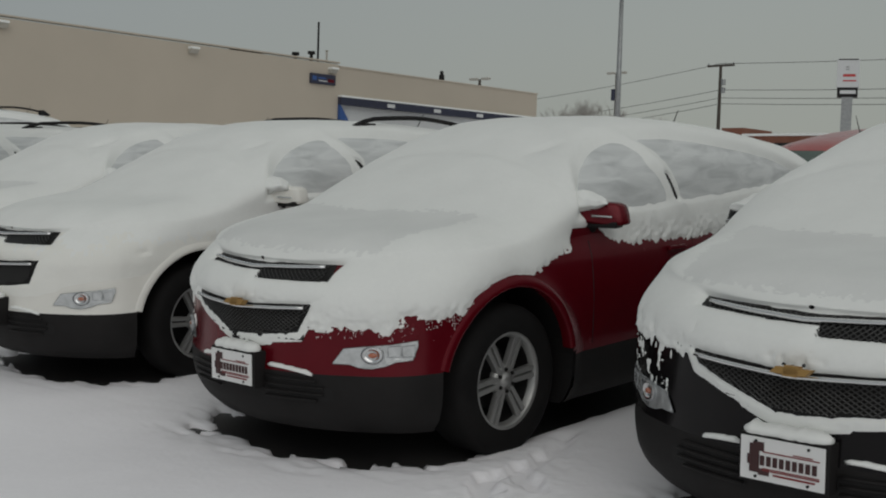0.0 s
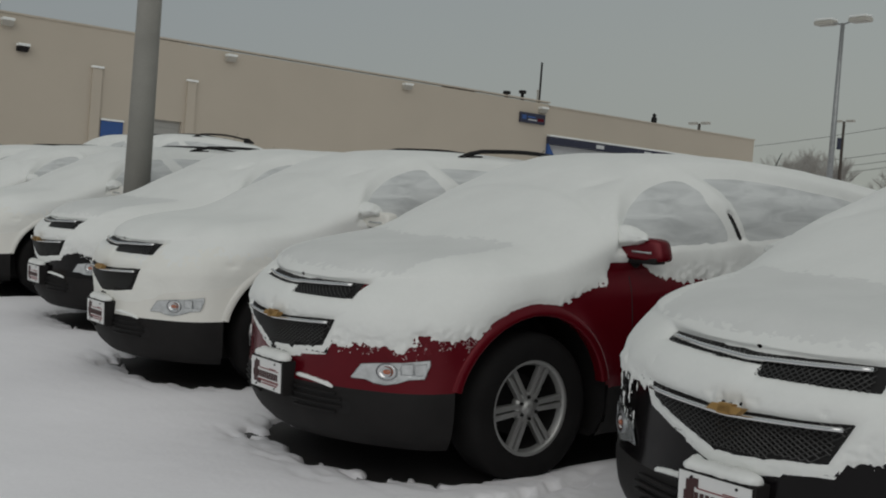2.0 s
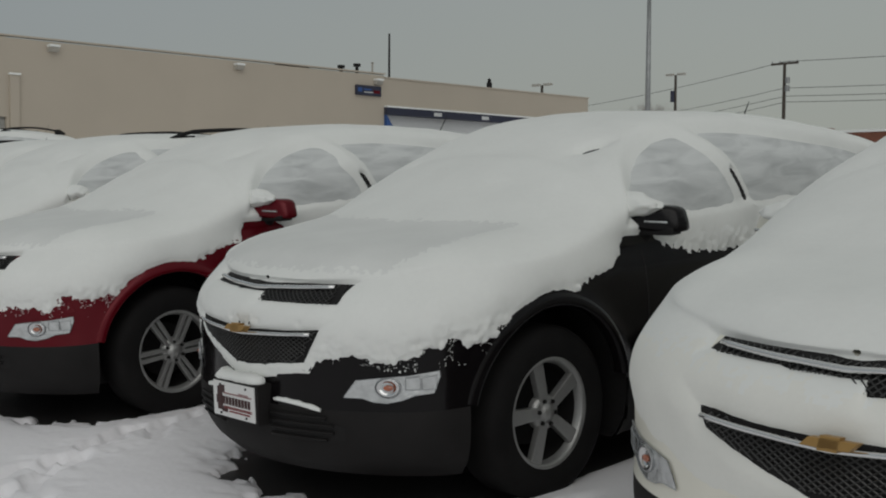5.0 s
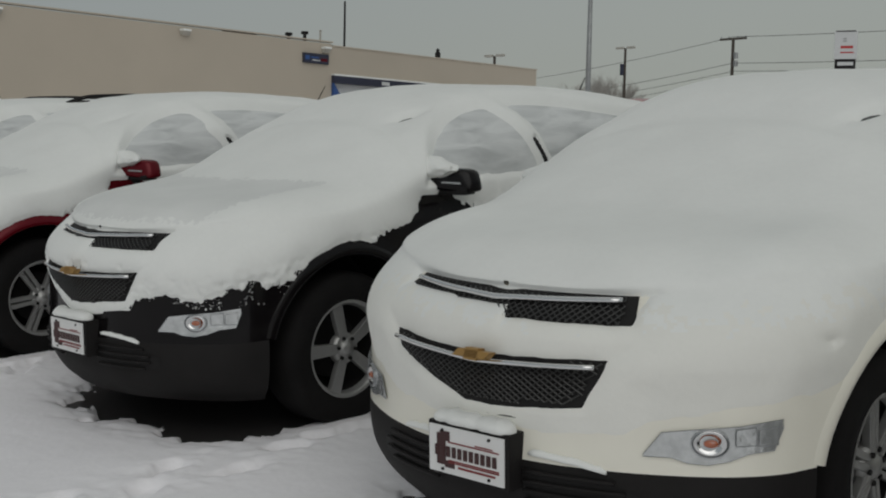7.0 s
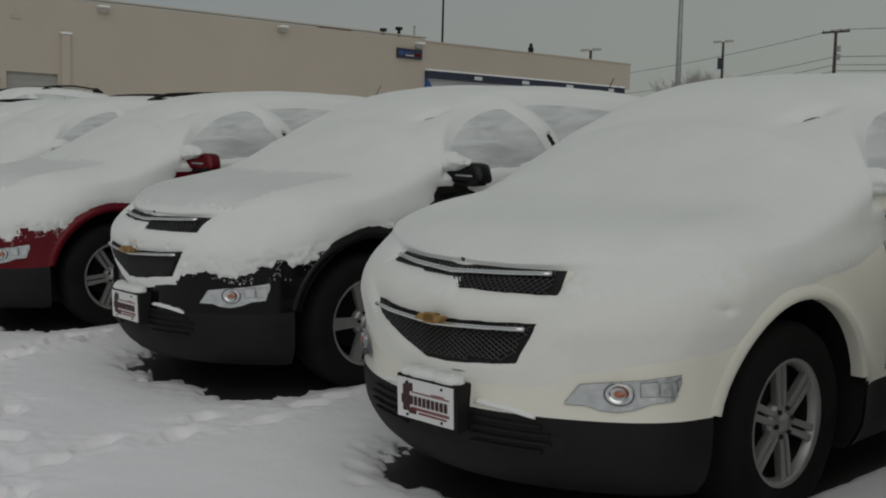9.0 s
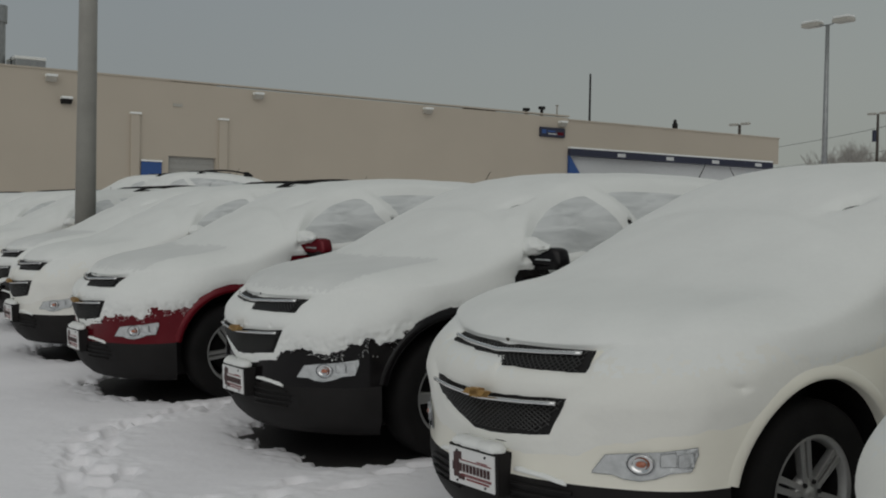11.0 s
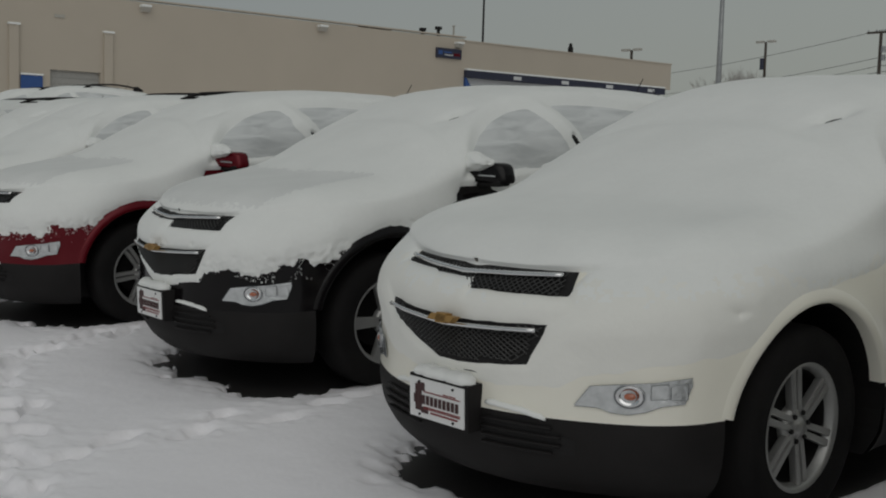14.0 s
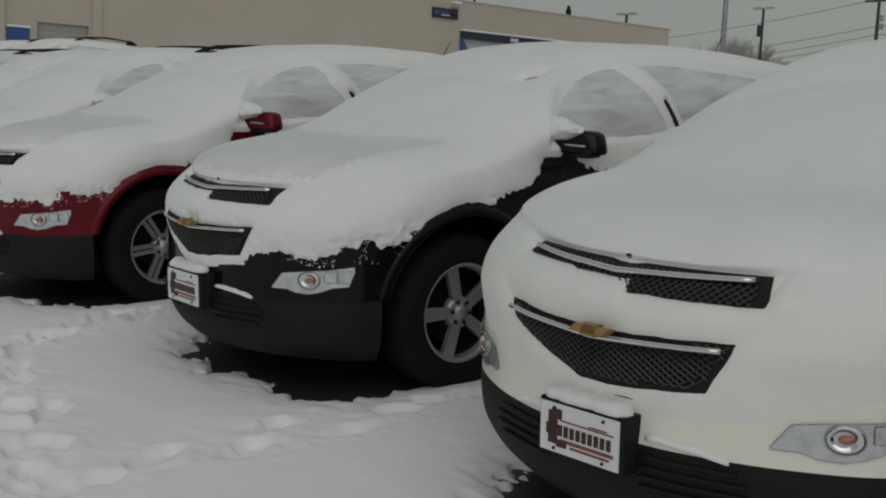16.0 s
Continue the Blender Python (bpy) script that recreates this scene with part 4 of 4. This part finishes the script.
building = tagged(new("dealership_building"), "long low beige rendered building with a flat roof", "building", kind="structure")
block("wall", WALL, WX - 30, WX, -70, 15.48, -1.5, 7.93, building)
block("wall", WALL, WX - 30, WX, 17.75, 38.84, -1.5, 7.86, building)
block("wall", WALL, WX - 30, WX, 15.48, 17.75, 4.53, 7.90, building)
block("wall", WALL, WX - 30, WX - 0.02, 38.84, 56.6, 6.1, 7.74, building)
block("back_wall", PALE, WX - 30, WX - 1.6, 38.84, 56.5, 0, 6.1, building, "pale showroom wall under the canopy")
block("coping", WALL, WX - 0.3, WX + 0.05, -70, 38.9, 7.93, 8.0, building, "metal coping along the roof edge")
block("coping", WALL, WX - 0.3, WX + 0.03, 38.9, 56.65, 7.74, 7.81, building, "metal coping along the roof edge")
roller = block("roller_door", DOOR_GREY, WX - 0.25, WX - 0.18, 15.48, 17.75, 1.0, 4.53, building, "closed grey roller door")
for k in range(12):
    block("slat", DOOR_GREY, WX - 0.18, WX - 0.165, 15.5, 17.73, 1.25 + 0.27 * k, 1.48 + 0.27 * k, roller, "", 0.006)
canopy_roof = block("canopy", NAVY, WX - 1.6, WX + 0.25, 38.84, 55.8, 5.74, 6.14, building, "navy canopy fascia with snow on top")
for k in range(4):
    block("marker", PALE, WX + 0.25, WX + 0.27, 42.4 + 3.9 * k, 43.0 + 3.9 * k, 5.83, 6.03, canopy_roof)
block("canopy_snow", SNOW, WX - 1.6, WX + 0.27, 38.86, 55.8, 6.14, 6.24, building, "snow along the canopy", 0.03)
block("shop_window", PALE, WX - 1.6, WX - 0.2, 39.2, 55.7, 3.0, 5.74, building, "pale panel below the canopy")
bm = bmesh.new()
tri_v = [bm.verts.new((WX + dx, yy, zz)) for dx in (0.0, 0.2) for yy, zz in ((38.86, 5.74), (38.86, 4.4), (39.9, 4.4))]
for f in ((0, 1, 2), (5, 4, 3), (0, 3, 4, 1), (1, 4, 5, 2), (2, 5, 3, 0)):
    bm.faces.new([tri_v[q] for q in f])
part("gusset", bm, SIGN_BLUE, building, "blue triangular panel at the canopy end")
for yc in (13.9, 18.07):
    pil = block("pilaster", WALL, WX, WX + 0.12, yc - 0.2, yc + 0.2, 0.5, 6.30, building)
    block("snow_cap", SNOW, WX, WX + 0.2, yc - 0.26, yc + 0.26, 6.30, 6.39, pil, "small cap of snow", 0.03)
block("blue_board", SIGN_BLUE, WX, WX + 0.08, 14.2, 15.14, 2.9, 4.22, building, "blue board with snow on its top edge", 0.01)
block("snow_cap", SNOW, WX, WX + 0.14, 14.18, 15.16, 4.22, 4.30, building, "thin snow on the board", 0.02)


def wall_lamp(y, z, dark=False):
    lamp = tagged(new("wall_lamp"), "small wall lamp topped with snow on the beige wall", "wall lamp", "wall lamps")
    bm = bmesh.new()
    box(bm, WX, WX + 0.36, y - 0.22, y + 0.22, z - 0.16, z + 0.04, 0.03)
    for vtx in bm.verts:
        if vtx.co.z < z - 0.1 and vtx.co.x > WX + 0.15:
            vtx.co.x -= 0.14
    part("housing", bm, DARK if dark else FIXTURE, lamp)
    bm = bmesh.new()
    box(bm, WX, WX + 0.38, y - 0.24, y + 0.24, z + 0.04, z + 0.15, 0.04)
    part("snow_cap", bm, SNOW, lamp)


for yy in (0.6, 10.2, 19.77, 29.3):
    wall_lamp(yy, 7.58)
wall_lamp(10.85, 6.68, True)
wall_lamp(38.3, 7.5)
vent = tagged(new("wall_vent"), "pale square vent hood on the beige wall", "vent")
bm = bmesh.new()
box(bm, WX, WX + 0.3, 5.9, 6.5, 6.75, 7.2, 0.03)
part("hood", bm, PALE, vent)
louvre = tagged(new("wall_louvre"), "dark louvred vent in the beige wall", "vent")
for k in range(5):
    bm = bmesh.new()
    box(bm, WX, WX + 0.06, 5.1, 5.7, 7.2 + k * 0.16, 7.31 + k * 0.16, 0.01)
    part("slat", bm, DARK, louvre)
small = tagged(new("wall_plate"), "small pale plate on the beige wall", "plate")
bm = bmesh.new()
box(bm, WX, WX + 0.05, 15.65, 16.1, 6.78, 6.92, 0.01)
part("plate", bm, FIXTURE, small)

board = tagged(new("wall_sign"), "dark blue sign with a red end and illegible writing", "sign")
bm = bmesh.new()
box(bm, WX, WX + 0.15, 36.76, 38.52, 6.70, 7.24, 0.02)
part("panel", bm, NAVY, board)
for y0, y1, z0, z1, mt in ((37.25, 37.8, 6.98, 7.06, SIGN_BLUE), (37.3, 37.9, 6.85, 6.90, PALE), (37.95, 38.4, 6.84, 7.0, RED), (36.86, 37.15, 6.88, 7.1, SIGN_BLUE)):
    bm = bmesh.new()
    box(bm, WX + 0.15, WX + 0.16, y0, y1, z0, z1)
    part("print", bm, mt, board)


def roof_thing(name, label, category, pieces):
    ob = tagged(new(name), label, category)
    for pn, prof, x, y, mt in pieces:
        part(pn, lathe(bmesh.new(), prof, pose(x, y, 0), 24), mt, ob, smooth=False)
    return ob


roof_thing("exhaust_stack", "tall galvanised exhaust stack on the flat roof", "chimney",
           [("pipe", [(0.43, 7.8), (0.43, 10.2)], -44, 8.6, STEEL), ("collar", [(0.43, 10.2), (0.5, 10.2), (0.5, 10.95), (0.44, 10.95), (0.44, 10.3)], -44, 8.6, STEEL)])
roof_thing("exhaust_stack", "short galvanised exhaust stack on the flat roof", "chimney",
           [("pipe", [(0.3, 7.8), (0.3, 8.7)], -44, 7.3, STEEL), ("collar", [(0.3, 8.7), (0.37, 8.7), (0.37, 9.35), (0.32, 9.35), (0.32, 8.8)], -44, 7.3, STEEL)])
roof_thing("roof_pipe", "thin dark vent pipe on the roof", "pipe", [("pipe", [(0.1, 7.8), (0.1, 8.9), (0.17, 8.9), (0.17, 9.1), (0.0, 9.1)], -44, 6.75, DARK)])
roof_thing("roof_pipe", "thin dark vent pipe on the roof", "pipe", [("pipe", [(0.09, 7.8), (0.09, 8.6), (0.09, 8.75), (0.0, 8.75)], -44, 9.35, DARK)])
for yy, hh in ((36.3, 8.28), (37.4, 8.45)):
    roof_thing("roof_vent", "small capped vent pipe on the roof", "vent", [("pipe", [(0.09, 7.7), (0.09, hh - 0.15), (0.2, hh - 0.15), (0.2, hh), (0.0, hh)], WX - 0.6, yy, DARK)])
roof_thing("roof_pipe", "thin pipe on the roof edge", "pipe", [("pipe", [(0.05, 7.7), (0.05, 8.55), (0.1, 8.6), (0.0, 8.65)], WX - 0.6, 38.5, FIXTURE)])
roof_thing("aerial_mast", "thin dark aerial mast far behind the building", "mast", [("pole", [(0.2, 0.0), (0.13, 23.0), (0.0, 23.0)], -110, 99.7, DARK)])
roof_thing("decoy_bird", "small dark plastic owl figure on the roof edge", "figure", [("figure", [(0.0, 7.75), (0.16, 7.8), (0.17, 8.1), (0.10, 8.2), (0.11, 8.33), (0.0, 8.42)], WX - 0.3, 47.5, DARK)])
ac = tagged(new("roof_unit"), "low roof unit with snow on its lid", "roof unit")
bm = bmesh.new()
box(bm, -45, -43.2, 9.3, 10.6, 7.8, 8.6, 0.03)
part("casing", bm, STEEL, ac)
bm = bmesh.new()
box(bm, -45, -43.2, 9.28, 10.62, 8.6, 8.74, 0.04)
part("snow_cap", bm, SNOW, ac)
ac = tagged(new("roof_unit"), "flat dark roof hatch behind the coping", "roof unit")
bm = bmesh.new()
box(bm, -43, -42, 33.0, 34.6, 7.8, 8.16, 0.03)
part("casing", bm, DARK, ac)

# ---------------------------------------------------------------- parked cars
DONE = {}


SPECS = [
    ("dark_red_suv", "dark red crossover car under a thick layer of fresh snow", RED, 1, True, 6, "dark"),
    ("black_suv", "black crossover car under a thick layer of fresh snow", BLACK, 2, True, 5, "dark"),
    ("cream_suv", "cream white crossover car under a thick layer of fresh snow", CREAM, 3, True, 6, "pale"),
    ("white_suv", "white crossover car under fresh snow", WHITE, 4, True, 6, "pale"),
]
for k, (nm, lab, paint, seed, fine, spokes, kind) in enumerate(SPECS):
    car = suv(nm, lab, paint, seed, fine, spokes)
    snow = mesh_object("snow_cover", *snow_mesh(seed, fine, kind), SNOW)
    if nm == "white_suv":
        roof_rails(car)
    if kind == "pale":
        snow.data.materials.append(SNOW_PALE)
        mid = np.array([f.center[:] for f in snow.data.polygons])
        thin = mid[:, 2] + 0.10 * fractal(mid * 4.0, seed + 92, 3) + 0.10 * fractal(mid * 40.0, seed + 93, 2) < 0.93 + 0.03 * mid[:, 1]
        snow.data.polygons.foreach_set("material_index", thin.astype(np.int32))
    if kind == "dark":
        # middle of the hood: thin snow, its darker shading painted by a second material
        snow.data.materials.append(SNOW_THIN_SHADED)
        mid = np.array([f.center[:] for f in snow.data.polygons])
        wob = 0.03 * fractal(mid * 6.0, seed + 90, 3) + 0.05 * fractal(mid * 45.0, seed + 91, 2)
        ax = np.abs(mid[:, 0])
        thin = (ax < 0.56 + 0.12 * mid[:, 1] + wob) & (mid[:, 1] > 0.25 + 0.35 * ax**2 + wob) & (mid[:, 1] < 1.0 + 0.22 * ax**2 + wob) & (mid[:, 2] > 1.04)
        snow.data.polygons.foreach_set("material_index", thin.astype(np.int32))
    tagged(snow, "thick soft fresh snow lying on the hood, windshield and roof of a parked car", "snow", kind="stuff")
    DONE[nm] = (car, snow, *snow_loads(seed), *([snow_grains(seed)] if kind == "dark" else []))
    for ob in DONE[nm]:
        ob.matrix_world = LOT @ pose(CARS[k][0], CARS[k][1], 0, 0, 0, CARS[k][2])
FAR = ["black_suv", "cream_suv", "white_suv", "dark_red_suv", "white_suv", "black_suv", "white_suv", "cream_suv", "black_suv", "white_suv"]
for k in range(4, len(CARS)):
    src = DONE[FAR[k - 4]]
    m = LOT @ pose(CARS[k][0], CARS[k][1], 0, 0, 0, CARS[k][2])
    for ob in src:
        copy_thing(ob, m)
# taller vans farther back, and a red car behind the row
for x, y in ((-21.6, 6.4), (-25.5, 6.6)):
    for src in DONE["white_suv"]:
        ob = copy_thing(src, LOT @ pose(x, y, 0, 0, 0, 0))
        ob.scale = (1.08, 1.05, 1.28)
        if ob.get("category") == "car":
            tagged(ob, "tall white van under snow in the next row", "van", "parked cars in the next row")
ob = suv("red_car", "bright red car with clear side glass parked behind the row", BRIGHT_RED, 5, False, 6, GLASS_TINT)
tagged(ob, "bright red car with clear side glass parked behind the row", "car", "parked cars in the next row")
bm = bmesh.new()
box(bm, -0.52, 0.52, -0.012, 0.012, -0.14, 0.14, 0.006, pose(0, 4.81, 1.36, 52, 0, 0))
part("rear_window", bm, GLASS_TINT, ob, "green tinted rear window")
ob.matrix_world = LOT @ pose(-0.05, 11.9, 0, 0, 0, 180)
bm = bmesh.new()
box(bm, -0.58, 0.58, 2.5, 4.2, 1.60, 1.69, 0.04)
for vtx in bm.verts:
    vtx.co.z += crown(np.array([vtx.co.y]))[0] - 1.672 - 0.12 * (abs(vtx.co.x) / 0.62) ** 4
load = tagged(part("roof_snow", bm, SNOW, None, smooth=True), "thin snow lying on the roof of a red car", "snow", kind="stuff")
load.matrix_world = LOT @ pose(-0.05, 11.9, 0, 0, 0, 180)

pole = tagged(new("lamp_pole"), "thick grey concrete lamp pole standing between parked cars", "lamp pole")
bm = bmesh.new()
tube(bm, (0, 0, 0), (0, 0, 9), 0.15, 0.10, 24)
part("shaft", bm, CONCRETE, pole, smooth=True)
pole.location = (-6.91, 2.04, lot_height(-6.91, 2.04))

bm = bmesh.new()
tube(bm, (0, 0, -0.2), (0, 0, 0.12), 0.30, 0.28, 24)
part("base", bm, CONCRETE, pole)
for dx in (-1, 1):
    bm = bmesh.new()
    tube(bm, (0, 0, 8.9), (dx * 1.0, 0, 9.05), 0.04, 0.04, 8)
    part("arm", bm, STEEL, pole)
    bm = bmesh.new()
    box(bm, dx * 1.0 - 0.35, dx * 1.0 + 0.35, -0.2, 0.2, 9.0, 9.2, 0.05)
    part("lamp_head", bm, FIXTURE, pole)

# ---------------------------------------------------------------- poles, wires and the far side
post = tagged(new("street_lamp"), "tall grey steel lot lamp with two heads and snow on top", "street lamp")
bm = bmesh.new()
tube(bm, (0, 0, -8.5), (0, 0, 0), 0.14, 0.08, 16)
part("shaft", bm, STEEL, post, smooth=True)
for dx in (-1, 1):
    bm = bmesh.new()
    tube(bm, (0, 0, -0.05), (dx * 0.55, 0, 0.08), 0.035, 0.035, 8)
    part("arm", bm, STEEL, post)
    bm = bmesh.new()
    box(bm, dx * 0.8 - 0.42, dx * 0.8 + 0.42, -0.25, 0.25, -0.02, 0.16, 0.06)
    head = part("lamp_head", bm, FIXTURE, post)
    bm = bmesh.new()
    box(bm, dx * 0.8 - 0.4, dx * 0.8 + 0.4, -0.24, 0.24, 0.16, 0.25, 0.05)
    part("snow_cap", bm, SNOW, head)
post.location = (-22.26, 37.55, 10.42)

line = tagged(new("utility_pole"), "dark timber utility pole with a crossarm", "utility pole")
bm = bmesh.new()
tube(bm, (0, 0, -11), (0, 0, 0), 0.19, 0.13, 12)
part("shaft", bm, WOOD_POLE, line, smooth=True)
bm = bmesh.new()
box(bm, -1.3, 1.3, -0.08, 0.08, -0.12, 0.06, 0.02)
part("crossarm", bm, WOOD_POLE, line)
for x in (-1.2, -0.45, 0.45, 1.2):
    bm = bmesh.new()
    tube(bm, (x, 0, 0.06), (x, 0, 0.22), 0.06, 0.04, 8)
    part("insulator", bm, STEEL, line)
for z, x in ((-1.5, 0.3), (-2.2, 0.3)):
    bm = bmesh.new()
    tube(bm, (x, 0, z - 0.25), (x, 0, z + 0.25), 0.2, 0.2, 12)
    part("transformer", bm, STEEL, line)
line.location = (-44.77, 88.5, 13.05)

far_lamp = tagged(new("street_lamp"), "dark lamp pole with two short arms far beyond the lot", "street lamp")
bm = bmesh.new()
tube(bm, (0, 0, -9), (0, 0, 0), 0.15, 0.1, 10)
part("shaft", bm, WOOD_POLE, far_lamp)
for dx in (-1, 1):
    bm = bmesh.new()
    box(bm, dx * 0.55 - 0.35, dx * 0.55 + 0.35, -0.15, 0.15, -0.05, 0.12, 0.04)
    part("lamp_head", bm, FIXTURE, far_lamp)
bm = bmesh.new()
tube(bm, (-0.15, -0.2, -2.2), (-0.15, -0.2, -1.3), 0.17, 0.17, 10)
part("banner_box", bm, NAVY, far_lamp)
far_lamp.location = (-47.17, 75.59, 11.2)
copy_thing(far_lamp, pose(-64.5, 79.0, 11.7)).scale = (1.3, 1.3, 1.3)

SIGN_RED = material("red print", (0.5, 0.04, 0.04), 0.5, vary=0.1)
pylon = tagged(new("pylon_sign"), "tall white roadside sign with red illegible lettering on a grey post", "sign")
bm = bmesh.new()
box(bm, -0.33, 0.33, -0.3, 0.3, -9, 0)
part("post", bm, STEEL, pylon)
bm = bmesh.new()
box(bm, -0.62, 0.62, -0.35, 0.35, 0, 0.6, 0.03)
part("lower_cabinet", bm, DARK, pylon)
bm = bmesh.new()
box(bm, -0.68, 0.68, -0.35, 0.35, 0.6, 2.4, 0.03)
part("cabinet", bm, PALE, pylon)
for x0, x1, z0, z1, mt in ((-0.15, 0.05, 1.85, 1.92, STEEL), (-0.15, 0.05, 1.70, 1.77, STEEL), (-0.3, 0.45, 1.28, 1.44, SIGN_RED), (-0.3, 0.5, 0.98, 1.06, SIGN_RED), (-0.45, 0.5, 0.2, 0.42, PALE), (-0.6, 0.6, 2.33, 2.4, DARK)):
    bm = bmesh.new()
    box(bm, x0, x1, -0.37, -0.35, z0, z1)
    part("letter_bar", bm, mt, pylon)
pylon.matrix_world = pose(-24.95, 68.2, 8.02, 0, 0, 22)

for i, (za, zb, yo) in enumerate(((13.2, 13.0, 0.0), (10.9, 10.6, 0.1), (10.2, 10.0, 0.2), (9.7, 9.4, 0.3))):
    bm = bmesh.new()
    spans = [((-120, 128 + i * 3, zb + 0.5), (-44.77, 88.5 + yo, za)), ((-44.77, 88.5 + yo, za), (24, 82, za + 0.3))]
    for a, b in spans:
        a, b = Vector(a), Vector(b)
        pts = [a.lerp(b, u) - Vector((0, 0, 4 * 0.9 * u * (1 - u))) for u in np.linspace(0, 1, 16)]
        ribbon(bm, pts, 0.022, 4)
    wire = tagged(part("overhead_wire", bm, DARK, None), "thin dark overhead wire between utility poles", "wire", "overhead wires")

brick = tagged(new("brick_building"), "low red brick building with snow on its flat roof", "building", kind="structure")
bm = bmesh.new()
box(bm, -35.6, -8, 75, 90, 0, 6.0)
part("wall", bm, BRICK, brick)
bm = bmesh.new()
box(bm, -37.4, -35.6, 75.3, 80, 0, 6.65)
part("wall", bm, BRICK, brick)
bm = bmesh.new()
box(bm, -35.55, -8, 74.9, 90, 6.0, 6.18, 0.03)
part("snow_cap", bm, SNOW, brick, "snow along the brick parapet")
for k in range(5):
    bm = bmesh.new()
    box(bm, -33 + 5 * k, -31 + 5 * k, 74.93, 75.0, 4.6, 5.5)
    part("window", bm, GLASS_DARK, brick)


def bare_tree(x, y, height, seed):
    rng = random.Random(seed)
    tree = tagged(new("bare_tree"), "bare grey winter tree with fine twigs beyond the lot", "tree", "bare trees")
    crown, trunk = bmesh.new(), bmesh.new()
    tube(trunk, (0, 0, 0), (0, 0, height * 0.3), height * 0.03, height * 0.022, 8)

    def grow(p, d, ln, r, depth):
        q = p + d * ln
        tube(crown, p, q, r, r * 0.6, 4, False)
        if depth == 0:
            return
        for _ in range(4 if depth > 1 else 6):
            e = (d + Vector((rng.uniform(-1, 1), rng.uniform(-1, 1), rng.uniform(-0.25, 0.8))) * 0.75).normalized()
            grow(p.lerp(q, rng.uniform(0.5, 1.0)), e, ln * rng.uniform(0.55, 0.8), r * 0.55, depth - 1)
    for _ in range(4):
        d = Vector((rng.uniform(-0.6, 0.6), rng.uniform(-0.6, 0.6), 1)).normalized()
        grow(Vector((0, 0, height * 0.27)), d, height * 0.3, height * 0.010, 3)
    part("trunk", trunk, BARK, tree)
    part("crown", crown, BARK, tree)
    tree.location = (x, y, 2.6)


for k, (x, y, h) in enumerate(((-57, 82, 7.6), (-54.5, 84, 8.0), (-51.8, 83, 7.0), (-60, 90, 8.6), (-49.5, 86, 6.4), (-62.5, 95, 8.8))):
    bare_tree(x, y, h, 40 + k)

# far leafless woods along the horizon
rng = np.random.RandomState(7)
n = 9000
tx = rng.uniform(-150, 70, n)
ty = rng.uniform(130, 160, n)
th = 5.0 + 2.0 * value_noise(np.stack([tx * 0.08, ty * 0.02, 0 * tx], -1), 4) + rng.uniform(-1.5, 1.5, n)
lean = rng.uniform(-0.8, 0.8, n)
wd = rng.uniform(0.03, 0.14, n)
base = np.stack([tx, ty, np.full(n, 1.5) + 0.0 * tx], -1)
v4 = np.stack([base - np.c_[wd, 0 * wd, 0 * wd], base + np.c_[wd, 0 * wd, 0 * wd], base + np.c_[lean + wd * 0.2, 0 * wd, th], base + np.c_[lean - wd * 0.2, 0.3 + 0 * wd, th]], 1)
tagged(mesh_object("far_woods", v4.reshape(-1, 3), np.arange(4 * n).reshape(n, 4), BARK, smooth=False), "grey leafless woods along the horizon", "woods", kind="stuff")
